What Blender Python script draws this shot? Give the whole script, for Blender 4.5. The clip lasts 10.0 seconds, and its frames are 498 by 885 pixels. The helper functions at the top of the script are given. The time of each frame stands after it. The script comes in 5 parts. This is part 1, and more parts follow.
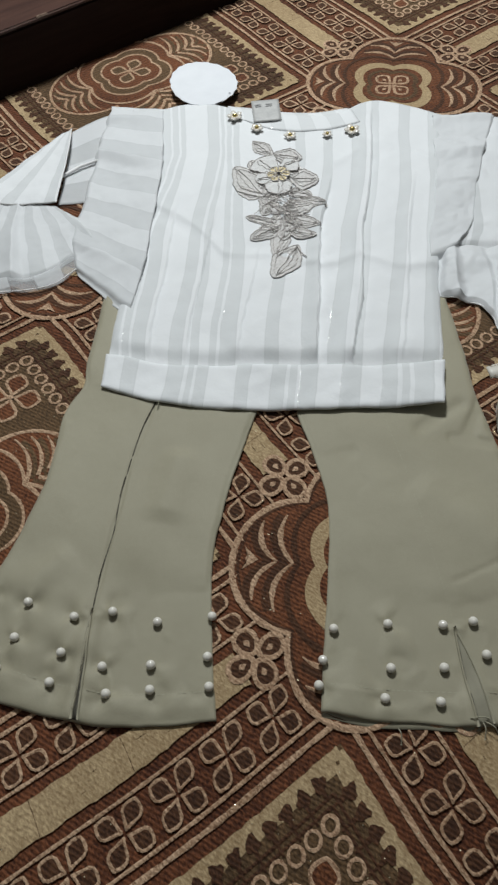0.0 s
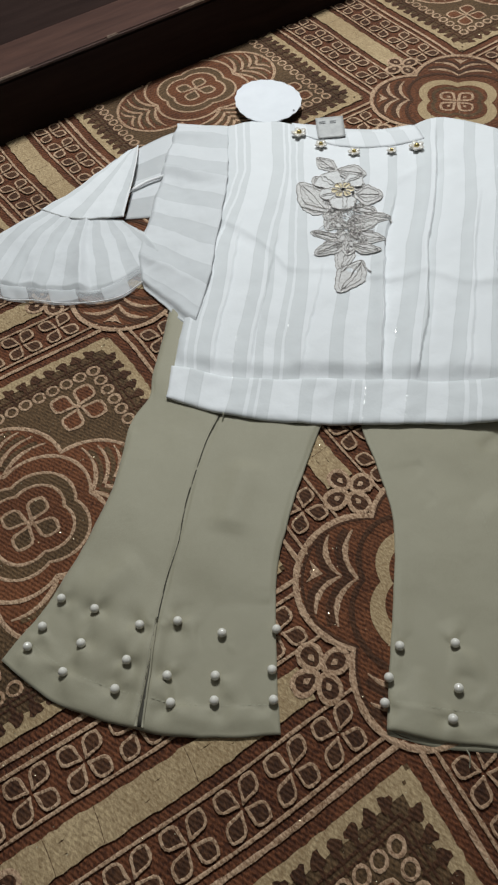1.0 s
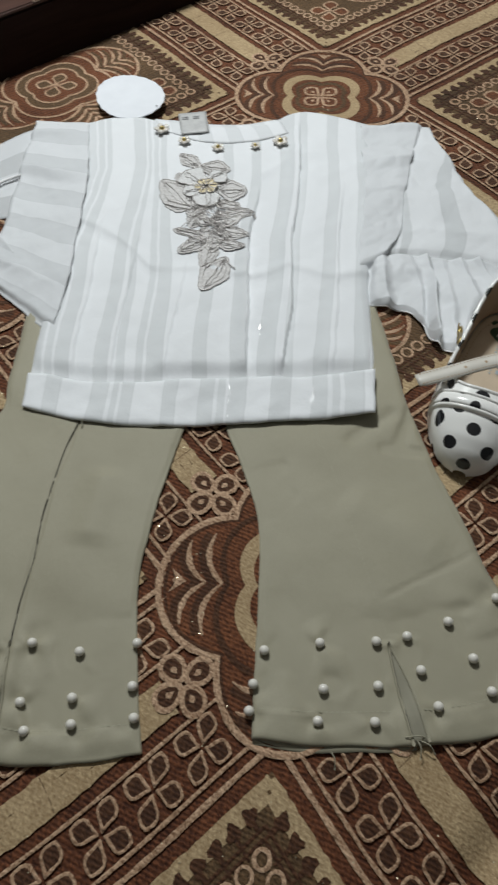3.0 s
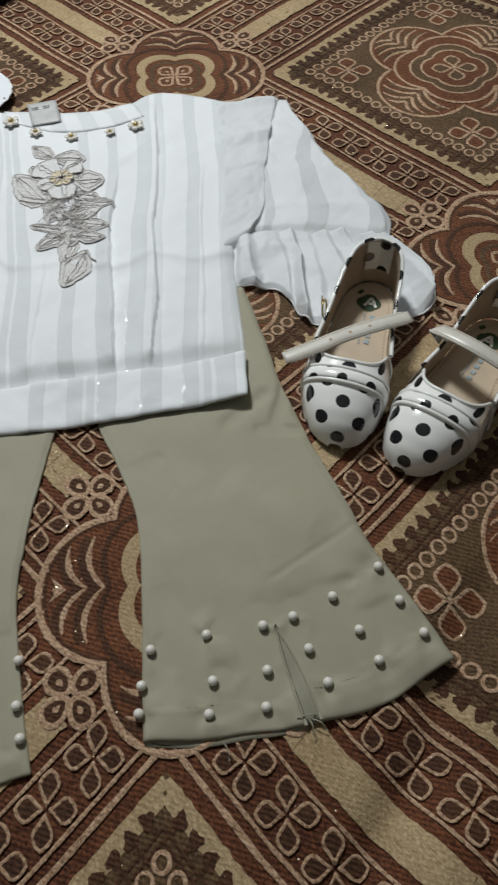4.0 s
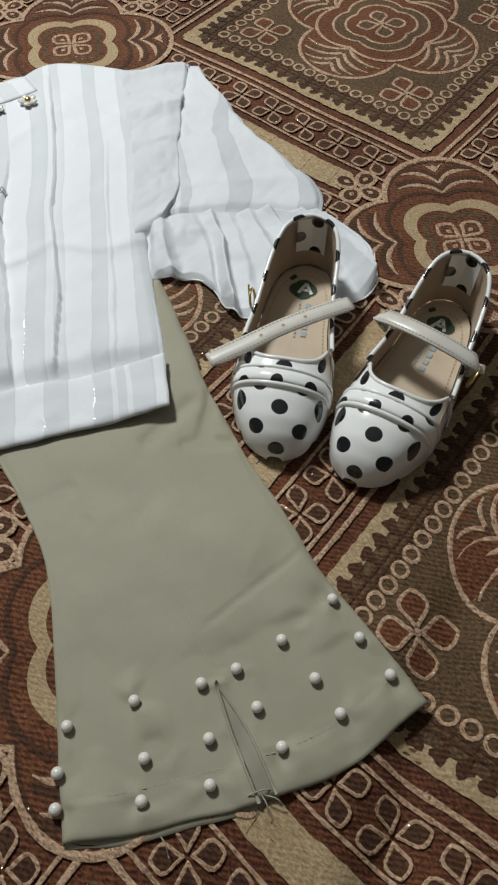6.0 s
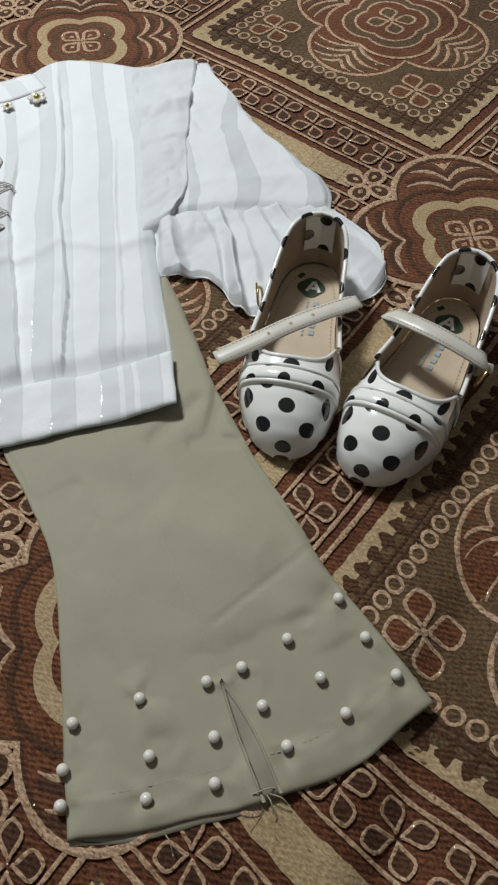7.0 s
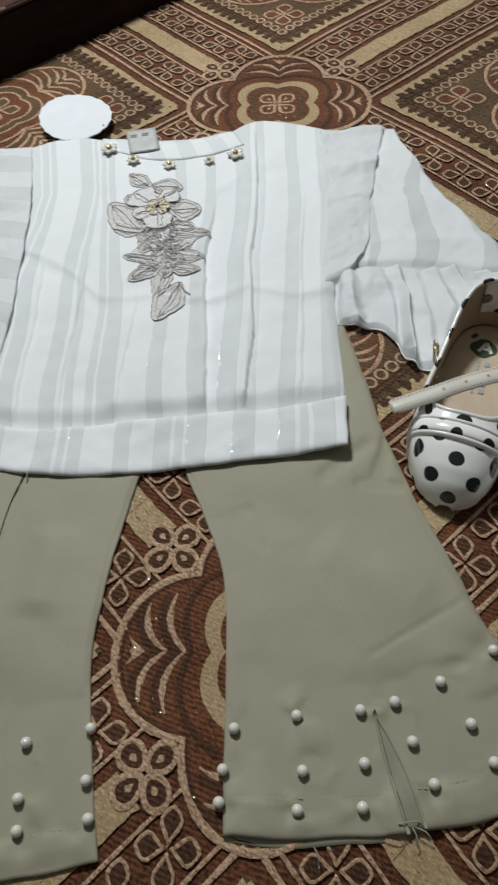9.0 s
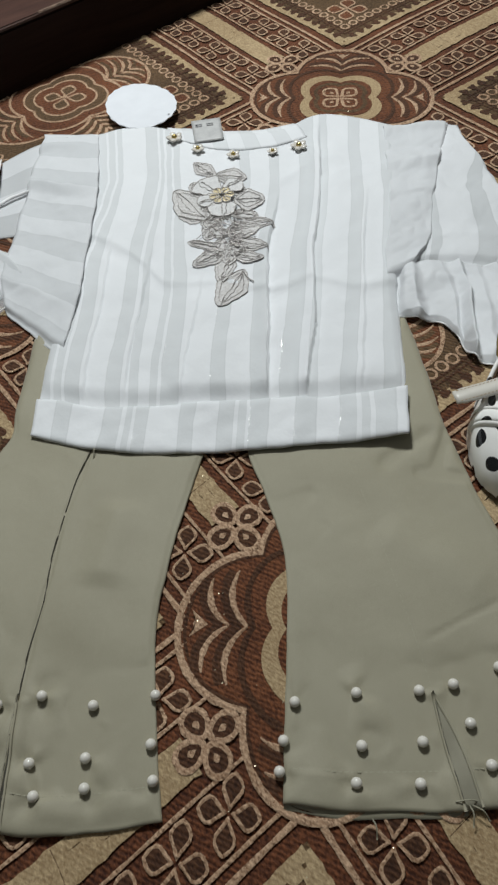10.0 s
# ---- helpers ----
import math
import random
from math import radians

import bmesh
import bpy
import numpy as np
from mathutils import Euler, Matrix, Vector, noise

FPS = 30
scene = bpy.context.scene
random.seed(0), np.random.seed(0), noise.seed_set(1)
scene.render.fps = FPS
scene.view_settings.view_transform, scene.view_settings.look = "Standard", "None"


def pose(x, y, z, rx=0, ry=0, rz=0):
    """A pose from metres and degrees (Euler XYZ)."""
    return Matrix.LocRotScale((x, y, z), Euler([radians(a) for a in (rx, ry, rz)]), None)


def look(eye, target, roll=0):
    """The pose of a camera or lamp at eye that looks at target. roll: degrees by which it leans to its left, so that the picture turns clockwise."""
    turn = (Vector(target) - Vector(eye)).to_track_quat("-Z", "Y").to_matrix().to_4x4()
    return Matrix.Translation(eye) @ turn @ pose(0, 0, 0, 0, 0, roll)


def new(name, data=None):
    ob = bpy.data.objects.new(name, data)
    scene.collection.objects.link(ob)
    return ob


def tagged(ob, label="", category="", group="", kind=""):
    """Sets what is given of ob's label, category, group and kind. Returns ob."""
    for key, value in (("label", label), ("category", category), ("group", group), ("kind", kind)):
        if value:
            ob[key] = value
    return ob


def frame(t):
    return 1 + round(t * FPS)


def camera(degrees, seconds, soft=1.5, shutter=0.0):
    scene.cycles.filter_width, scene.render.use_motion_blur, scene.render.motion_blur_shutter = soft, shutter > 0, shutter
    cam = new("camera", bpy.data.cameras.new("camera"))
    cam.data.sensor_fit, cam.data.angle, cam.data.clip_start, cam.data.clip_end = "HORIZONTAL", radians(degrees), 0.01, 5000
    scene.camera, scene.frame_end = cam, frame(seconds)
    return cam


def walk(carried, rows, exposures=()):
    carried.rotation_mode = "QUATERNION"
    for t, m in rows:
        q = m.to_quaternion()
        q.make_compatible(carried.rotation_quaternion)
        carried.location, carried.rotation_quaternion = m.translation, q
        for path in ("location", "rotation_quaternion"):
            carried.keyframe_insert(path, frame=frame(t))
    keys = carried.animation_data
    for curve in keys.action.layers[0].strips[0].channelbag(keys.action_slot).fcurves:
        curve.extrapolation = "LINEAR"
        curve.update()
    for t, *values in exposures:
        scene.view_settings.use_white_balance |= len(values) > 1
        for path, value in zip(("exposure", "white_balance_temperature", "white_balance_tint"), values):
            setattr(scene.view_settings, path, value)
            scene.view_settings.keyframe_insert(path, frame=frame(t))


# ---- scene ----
cam = camera(37.7, 10.0, soft=2.3, shutter=0.4)
PATH = [
    (0, (-0.122, -0.113, 0.438), (0.436, 0.81, -1.246), -5.1),
    (0.5, (-0.125, -0.112, 0.44), (0.384, 0.868, -1.228), -8.4),
    (1, (-0.138, -0.104, 0.44), (0.352, 0.904, -1.216), -8.2),
    (1.5, (-0.137, -0.106, 0.44), (0.379, 0.9, -1.209), -7.2),
    (2, (-0.13, -0.109, 0.439), (0.438, 0.871, -1.21), -5.3),
    (2.2, (-0.125, -0.111, 0.439), (0.449, 0.86, -1.212), -5.2),
    (3.3, (-0.085, -0.128, 0.42), (0.619, 0.724, -1.247), -1.8),
    (3.5, (-0.076, -0.134, 0.424), (0.65, 0.689, -1.247), -1.9),
    (4, (-0.062, -0.143, 0.417), (0.703, 0.606, -1.273), -1.3),
    (4.5, (-0.046, -0.132, 0.403), (0.787, 0.555, -1.28), 0.8),
    (5, (-0.026, -0.124, 0.377), (0.794, 0.537, -1.323), -0.4),
    (5.5, (-0.016, -0.121, 0.368), (0.81, 0.514, -1.34), 0.5),
    (7, (-0.013, -0.121, 0.367), (0.793, 0.528, -1.344), -0.3),
    (7.5, (-0.019, -0.123, 0.371), (0.767, 0.564, -1.335), -1.3),
    (8, (-0.033, -0.115, 0.378), (0.712, 0.658, -1.31), -3.3),
    (8.5, (-0.042, -0.11, 0.383), (0.675, 0.737, -1.281), -4.8),
    (9, (-0.051, -0.104, 0.394), (0.622, 0.812, -1.252), -6.3),
    (9.5, (-0.063, -0.1, 0.397), (0.566, 0.876, -1.232), -7.8),
    (10, (-0.078, -0.098, 0.399), (0.54, 0.855, -1.247), -6.8),
]
walk(cam, [(t, look(eye, target, roll)) for t, eye, target, roll in PATH],
     exposures=[(0, 0.0), (3.5, -0.03), (4.3, -0.02), (5.0, 0.11), (7.5, 0.13), (8.5, 0.0), (10, -0.02)])

# ---- world, lamp, exposure ----
world = bpy.data.worlds.new("room_air")
scene.world = world
world.use_nodes = True
world.node_tree.nodes["Background"].inputs[0].default_value = (0.9, 0.93, 1.0, 1)
world.node_tree.nodes["Background"].inputs[1].default_value = 0.090
bulb_data = bpy.data.lights.new("room_lamp", "POINT")
bulb_data.shadow_soft_size = 0.10
bulb_data.energy, bulb_data.color = 51.0, (0.955, 1.0, 1.0)
room_lamp = new("room_lamp", bulb_data)
room_lamp.location = (0.37, 0.74, 1.08)
scene.view_settings.exposure = 0.0


# ---- materials ----
class Nodes:
    """A small wrapper that builds node trees."""

    def __init__(self, name):
        self.mat = bpy.data.materials.new(name)
        self.mat.use_nodes = True
        self.tree = self.mat.node_tree
        self.bsdf = self.tree.nodes["Principled BSDF"]

    def add(self, kind, operation="", data_type="", blend_type="", interpolation_type="", noise_dimensions=""):
        n = self.tree.nodes.new(kind)
        if operation:
            n.operation = operation
        if data_type:
            n.data_type = data_type
        if blend_type:
            n.blend_type = blend_type
        if interpolation_type:
            n.interpolation_type = interpolation_type
        if noise_dimensions:
            n.noise_dimensions = noise_dimensions
        return n

    def link(self, a, b):
        self.tree.links.new(a, b)

    def val(self, sock, v):
        if isinstance(v, bpy.types.NodeSocket):
            self.link(v, sock)
        else:
            sock.default_value = v

    def math(self, op, a, b=0.0, c=0.0):
        n = self.add("ShaderNodeMath", operation=op)
        for i, v in enumerate((a, b, c)):
            self.val(n.inputs[i], v)
        return n.outputs[0]

    def coords(self, kind="Object"):
        return self.add("ShaderNodeTexCoord").outputs[kind]

    def noise(self, vec, scale, detail=3.0, rough=0.55, dist=0.0):
        n = self.add("ShaderNodeTexNoise")
        self.link(vec, n.inputs["Vector"])
        n.inputs["Scale"].default_value, n.inputs["Detail"].default_value = scale, detail
        n.inputs["Roughness"].default_value, n.inputs["Distortion"].default_value = rough, dist
        return n.outputs["Fac"]

    def ramp(self, fac, stops):
        n = self.add("ShaderNodeValToRGB")
        self.link(fac, n.inputs[0])
        el = n.color_ramp.elements
        while len(el) < len(stops):
            el.new(0.5)
        for e, (p, c) in zip(el, stops):
            e.position, e.color = p, (*c, 1) if len(c) == 3 else c
        return n.outputs[0]

    def step(self, fac, lo, hi, a=0.0, b=1.0):
        n = self.add("ShaderNodeMapRange", interpolation_type="SMOOTHSTEP")
        self.link(fac, n.inputs[0])
        for i, v in enumerate((lo, hi, a, b)):
            n.inputs[i + 1].default_value = v
        return n.outputs[0]

    def mix(self, fac, a, b, blend="MIX"):
        n = self.add("ShaderNodeMix", data_type="RGBA", blend_type=blend)
        self.val(n.inputs[0], fac)
        for s, v in ((n.inputs[6], a), (n.inputs[7], b)):
            self.val(s, (*v, 1) if isinstance(v, tuple) and len(v) == 3 else v)
        return n.outputs[2]

    def scaled(self, vec, s, rot=(0, 0, 0)):
        n = self.add("ShaderNodeMapping")
        self.link(vec, n.inputs[0])
        n.inputs["Scale"].default_value = s
        n.inputs["Rotation"].default_value = rot
        return n.outputs[0]

    def bump(self, height, strength, distance, normal=None):
        n = self.add("ShaderNodeBump")
        self.link(height, n.inputs["Height"])
        n.inputs["Strength"].default_value, n.inputs["Distance"].default_value = strength, distance
        if normal is not None:
            self.link(normal, n.inputs["Normal"])
        return n.outputs[0]

    def done(self, color, rough=0.6, metal=0.0, normal=None, **more):
        b = self.bsdf
        self.val(b.inputs["Base Color"], (*color, 1) if isinstance(color, tuple) else color)
        self.val(b.inputs["Roughness"], rough)
        self.val(b.inputs["Metallic"], metal)
        if normal is not None:
            self.link(normal, b.inputs["Normal"])
        for k, v in more.items():
            self.val(b.inputs[k.replace("_", " ").title().replace("Ior", "IOR")], v)
        return self.mat


def yarn(name, dark, light, glitter=0.0, rib=0.0027, ridge=0.060, bare=0.0):
    """Chenille pile: slanted ribs of short tufts, worn patches, gold specks."""
    n = Nodes(name)
    co = n.coords()
    big = n.noise(co, 11.0, 4, 0.6)
    tuft = n.noise(n.scaled(co, (1.0, 0.5, 1.0), (0, 0, -0.6)), 880.0, 2, 0.6)
    sep = n.add("ShaderNodeSeparateXYZ")
    n.link(n.scaled(co, (1, 1, 1), (0, 0, 1.10)), sep.inputs[0])
    drift = n.math("MULTIPLY", n.noise(co, 130.0, 2), 4.0)
    ribs = n.math("SINE", n.math("ADD", n.math("MULTIPLY", sep.outputs[1], 6.2832 / rib), drift))
    tone = n.math("ADD", tuft, n.math("MULTIPLY", ribs, ridge))
    tone = n.math("ADD", tone, n.math("MULTIPLY", n.math("SUBTRACT", big, 0.5), 0.55))
    mid = tuple((a + b) / 2 * 0.92 for a, b in zip(dark, light))
    col = n.ramp(tone, [(0.30, dark), (0.50, mid), (0.72, light)])
    if bare:
        gap = n.noise(n.scaled(co, (1.0, 0.6, 1.0), (0, 0, -0.5)), 620.0, 3, 0.7)
        col = n.mix(n.step(gap, 0.34, 0.50, bare, 0.0), col, (0.10, 0.042, 0.018))
    rough, metal = 0.8, 0.0
    if glitter:
        v = n.add("ShaderNodeTexVoronoi")
        n.link(co, v.inputs["Vector"])
        v.inputs["Scale"].default_value = 950.0
        rgb = n.add("ShaderNodeSeparateColor")
        n.link(v.outputs["Color"], rgb.inputs[0])
        pick = n.math("GREATER_THAN", rgb.outputs[0], 1.0 - glitter)
        pick = n.math("MULTIPLY", pick, n.math("LESS_THAN", v.outputs["Distance"], 0.40))
        col = n.mix(pick, col, (0.95, 0.84, 0.60))
        rough = n.math("SUBTRACT", 0.8, n.math("MULTIPLY", pick, 0.55))
        metal = pick
    nor = n.bump(n.math("ADD", n.math("MULTIPLY", ribs, ridge * 4.5), tuft), 0.75, 0.0009)
    return n.done(col, rough, metal, nor, sheen_weight=0.20, sheen_roughness=0.4, specular_ior_level=0.25)


field_yarn = yarn("field_yarn", (0.036, 0.010, 0.004), (0.190, 0.065, 0.027), 0.001)
olive_yarn = yarn("olive_yarn", (0.042, 0.023, 0.010), (0.165, 0.096, 0.046), 0.004, ridge=0.05)
rust_yarn = yarn("rust_yarn", (0.050, 0.015, 0.006), (0.220, 0.080, 0.033), 0.002)
line_yarn = yarn("line_yarn", (0.31, 0.185, 0.108), (0.66, 0.455, 0.305), 0.006, ridge=0.03, bare=0.75)
pale_yarn = yarn("pale_yarn", (0.30, 0.205, 0.108), (0.54, 0.405, 0.238), 0.003, ridge=0.02, bare=0.25)
dark_yarn = yarn("dark_yarn", (0.030, 0.011, 0.005), (0.112, 0.048, 0.022), 0.003)


def cloth_trouser():
    n = Nodes("trouser_twill")
    co = n.coords()
    big = n.noise(co, 14.0, 4, 0.6)
    weave = n.noise(n.scaled(co, (1, 3, 1), (0, 0, 0.8)), 1500.0, 2)
    col = n.ramp(big, [(0.3, (0.312, 0.290, 0.208)), (0.7, (0.356, 0.333, 0.245))])
    col = n.mix(0.18, col, n.ramp(weave, [(0.3, (0.15, 0.13, 0.09)), (0.7, (0.42, 0.38, 0.29))]))
    nor = n.bump(weave, 0.25, 0.0003)
    nor = n.bump(n.noise(co, 30.0, 3, 0.5), 0.26, 0.004, nor)
    return n.done(col, 0.62, 0.0, nor, sheen_weight=0.15, specular_ior_level=0.35)


def cloth_stripe(name, cells, sheer=0.0, axis=0, faint=1.0):
    """White satin stripes alternating with greyish sheer ones, silver thread along some edges; one uv step is one stripe."""
    n = Nodes(name)
    uv = n.coords("UV")
    co = n.coords()
    sep = n.add("ShaderNodeSeparateXYZ")
    n.link(uv, sep.inputs[0])
    s = n.math("MULTIPLY", sep.outputs[axis], cells)
    f, cell = n.math("FRACT", s), n.math("FLOOR", s)
    odd = n.math("GREATER_THAN", n.math("FRACT", n.math("MULTIPLY", cell, 0.5)), 0.25)
    inside = n.math("MULTIPLY", n.step(f, 0.0, 0.05), n.step(f, 0.95, 1.0, 1.0, 0.0))
    grey = n.math("MULTIPLY", odd, inside)
    rnd = n.add("ShaderNodeTexWhiteNoise", noise_dimensions="1D")
    n.link(cell, rnd.inputs["W"])
    edge = n.math("MULTIPLY", odd, n.math("SUBTRACT", 1.0, n.math("MULTIPLY", n.step(f, 0.02, 0.09), n.step(f, 0.91, 0.98, 1.0, 0.0))))
    spark = n.math("GREATER_THAN", n.noise(co, 900.0, 1), 0.66)
    thread = n.math("MULTIPLY", n.math("MULTIPLY", odd, n.math("LESS_THAN", f, 0.06)), n.math("MULTIPLY", spark, n.math("GREATER_THAN", rnd.outputs["Value"], 0.55)))
    weave = n.noise(co, 1800.0, 2)
    soft = n.noise(co, 22.0, 3)
    white = n.mix(n.step(soft, 0.35, 0.75, 0.0, 0.3), (0.770, 0.785, 0.805), (0.715, 0.730, 0.755))
    tone = n.math("ADD", 0.86, n.math("MULTIPLY", rnd.outputs["Value"], 0.28))
    col = n.mix(n.math("MULTIPLY", n.math("MULTIPLY", grey, tone), faint), white, (0.650, 0.668, 0.682))
    col = n.mix(n.math("MULTIPLY", edge, 0.30 * faint), col, (0.48, 0.49, 0.50))
    col = n.mix(n.step(weave, 0.35, 0.75, 0.0, 0.10), col, (0.62, 0.63, 0.65))
    col = n.mix(thread, col, (0.74, 0.74, 0.73))
    nor = n.bump(weave, 0.15, 0.0002)
    nor = n.bump(n.noise(co, 34.0, 4, 0.55), 0.22, 0.006, nor)
    alpha = n.math("SUBTRACT", 1.0, n.math("MULTIPLY", n.math("ADD", n.math("MULTIPLY", grey, 0.3), 0.7), sheer))
    rough = n.math("SUBTRACT", 0.66, n.math("MULTIPLY", thread, 0.38))
    return n.done(col, rough, n.math("MULTIPLY", thread, 0.5), nor, sheen_weight=0.1, alpha=alpha, specular_ior_level=0.25)


def plain(name, a, b, scale=40.0, rough=0.5, metal=0.0, bump=0.1, dist=0.001, **more):
    n = Nodes(name)
    co = n.coords()
    f = n.noise(co, scale, 4)
    return n.done(n.ramp(f, [(0.3, a), (0.7, b)]), rough, metal, n.bump(n.noise(co, scale * 6, 3), bump, dist), **more)


def dark_wood(name, a, b, rough=0.45, spec=0.4):
    n = Nodes(name)
    co = n.scaled(n.coords(), (1.0, 9.0, 9.0))
    g = n.noise(co, 9.0, 5, 0.6, 0.6)
    return n.done(n.ramp(g, [(0.3, a), (0.75, b)]), rough, 0.0, n.bump(g, 0.2, 0.001), specular_ior_level=spec)


def dotted_leather():
    """White patent leather with black dots on a staggered grid; uv in metres."""
    n = Nodes("dotted_patent_leather")
    uv = n.coords("UV")
    sep = n.add("ShaderNodeSeparateXYZ")
    n.link(uv, sep.inputs[0])
    pitch_u, pitch_v, radius = 0.0232, 0.0246, 0.0043
    best = None
    for shift in (0.0, 0.5):
        du = n.math("SUBTRACT", n.math("FRACT", n.math("ADD", n.math("DIVIDE", sep.outputs[0], pitch_u), shift)), 0.5)
        dv = n.math("SUBTRACT", n.math("FRACT", n.math("ADD", n.math("DIVIDE", sep.outputs[1], pitch_v), shift)), 0.5)
        du, dv = n.math("MULTIPLY", du, pitch_u), n.math("MULTIPLY", dv, pitch_v)
        d = n.math("SQRT", n.math("ADD", n.math("MULTIPLY", du, du), n.math("MULTIPLY", dv, dv)))
        best = d if best is None else n.math("MINIMUM", best, d)
    dot = n.step(best, radius - 0.0002, radius + 0.0002, 1.0, 0.0)
    col = n.mix(dot, (0.86, 0.855, 0.83), (0.012, 0.012, 0.014))
    fine = n.noise(n.coords(), 260.0, 3)
    return n.done(col, n.step(fine, 0.3, 0.7, 0.12, 0.24), 0.0, n.bump(fine, 0.06, 0.0006), coat_weight=0.4, coat_roughness=0.08)


twill = cloth_trouser()
# darker twill: shade of the open slit put into the colour
twill_shaded = plain("twill_shaded", (0.24, 0.225, 0.168), (0.29, 0.272, 0.205), 60, 0.75)
# near-black: shade in the closed slit as colour; also the dark seam cord
slit_shade = plain("slit_seam_dark", (0.050, 0.045, 0.033), (0.070, 0.064, 0.048), 60, 0.8)
seam_thread = plain("seam_thread", (0.34, 0.32, 0.235), (0.40, 0.38, 0.285), 400, 0.8)
shirt_stripe = cloth_stripe("shirt_stripe", 1.0)
collar_stripe = cloth_stripe("collar_stripe", 9.0, faint=0.7)
frill_stripe = cloth_stripe("frill_stripe", 14.0, 0.20, faint=0.6)
ruffle_stripe = cloth_stripe("ruffle_stripe", 12.0, 0.24, faint=0.42)
organza = cloth_stripe("organza", 0.9, 0.26, faint=0.10)
sleeve_inner = cloth_stripe("sleeve_inner", 4.0, 0.42, 1, 0.6)
sheer_edge = cloth_stripe("sheer_edge", 9.0, 0.75, faint=0.5)
sleeve_stripe_v = cloth_stripe("sleeve_stripe_lengthwise", 1.0, 0.10, 1)
pearl_white = plain("pearl_white", (0.74, 0.71, 0.64), (0.80, 0.77, 0.71), 300, 0.16, 0.0, 0.03, 0.0002, coat_weight=0.6, coat_roughness=0.1)
petal_shell = plain("petal_shell", (0.60, 0.56, 0.50), (0.72, 0.69, 0.64), 300, 0.22, 0.0, 0.03, 0.0002, coat_weight=0.4)
gold = plain("gold_metal", (0.50, 0.37, 0.13), (0.66, 0.52, 0.22), 500, 0.3, 0.9)
silver_cord = plain("silver_cord", (0.27, 0.245, 0.232), (0.68, 0.645, 0.625), 520, 0.32, 0.35, 0.5, 0.0005)
silver_net = plain("silver_net", (0.50, 0.482, 0.47), (0.70, 0.685, 0.675), 420, 0.5, 0.0, 0.6, 0.0006)
gold_net = plain("gold_net", (0.46, 0.38, 0.22), (0.62, 0.53, 0.35), 500, 0.4, 0.3, 0.5, 0.0005)
ruffle_white = plain("ruffle_white", (0.60, 0.595, 0.59), (0.74, 0.735, 0.73), 300, 0.5, 0.0, 0.6, 0.0008)
paper_white = plain("paper_white", (0.80, 0.80, 0.80), (0.84, 0.84, 0.84), 60, 0.7)
tag_paper = plain("tag_paper", (0.70, 0.72, 0.76), (0.75, 0.77, 0.81), 60, 0.6)
label_satin = plain("label_satin", (0.40, 0.40, 0.40), (0.50, 0.50, 0.49), 200, 0.45)
ink_grey = plain("ink_grey", (0.20, 0.20, 0.21), (0.26, 0.26, 0.27), 200, 0.7)
leather = dotted_leather()
white_leather = plain("white_patent", (0.80, 0.79, 0.76), (0.85, 0.84, 0.81), 90, 0.25, 0.0, 0.05, 0.0005, coat_weight=0.3)
strap_leather = plain("strap_leather", (0.60, 0.57, 0.51), (0.67, 0.64, 0.58), 90, 0.35, 0.0, 0.08, 0.0005)
lining = plain("beige_lining", (0.42, 0.325, 0.235), (0.50, 0.395, 0.295), 70, 0.6, 0.0, 0.15, 0.0006)
insole_tan = plain("insole_leather", (0.50, 0.40, 0.29), (0.58, 0.47, 0.35), 50, 0.5, 0.0, 0.1, 0.0005)
stitch_tan = plain("stitch_tan", (0.34, 0.24, 0.14), (0.42, 0.30, 0.19), 300, 0.7)
sole_rubber = plain("sole_rubber", (0.42, 0.36, 0.27), (0.50, 0.43, 0.33), 120, 0.7)
ink_green = plain("ink_green", (0.020, 0.045, 0.018), (0.035, 0.065, 0.028), 300, 0.5)
ink_blue = plain("ink_blue", (0.30, 0.36, 0.39), (0.38, 0.42, 0.44), 300, 0.4)
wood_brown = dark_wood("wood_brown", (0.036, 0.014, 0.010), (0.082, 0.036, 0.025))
# frame wood with its shade put into the colour, near-black
wood_shaded = dark_wood("wood_shaded", (0.017, 0.009, 0.0075), (0.030, 0.017, 0.014), 0.8, 0.1)
worn_edge = plain("worn_edge", (0.10, 0.058, 0.040), (0.22, 0.150, 0.105), 140, 0.6)
wall_paint = plain("wall_paint", (0.26, 0.26, 0.25), (0.31, 0.31, 0.30), 6, 0.8, 0.0, 0.1, 0.002)
ceiling_paint = plain("ceiling_paint", (0.54, 0.54, 0.53), (0.60, 0.60, 0.59), 6, 0.85)
floor_cement = plain("floor_cement", (0.16, 0.14, 0.12), (0.22, 0.20, 0.17), 9, 0.7)


# ---- mesh helpers ----
def part(name, bm, material, parent=None, label=""):
    """Links a bmesh as one mesh object, under a thing or a part."""
    me = bpy.data.meshes.new(name)
    bm.to_mesh(me)
    bm.free()
    me.materials.append(material)
    ob = new(name, me)
    ob.parent = parent
    if label:
        ob["label"] = label
    return ob


def raw(name, verts, faces, material, parent=None, label="", smooth=True, uvs=None):
    me = bpy.data.meshes.new(name)
    me.from_pydata([tuple(map(float, v)) for v in verts], [], [tuple(map(int, f)) for f in faces])
    me.materials.append(material)
    if uvs is not None:
        layer = me.uv_layers.new(name="uv")
        idx = np.empty(len(me.loops), dtype=np.int32)
        me.loops.foreach_get("vertex_index", idx)
        layer.data.foreach_set("uv", np.asarray(uvs, dtype=np.float32)[idx].ravel())
    me.polygons.foreach_set("use_smooth", [smooth] * len(me.polygons))
    me.update()
    ob = new(name, me)
    ob.parent = parent
    if label:
        ob["label"] = label
    return ob


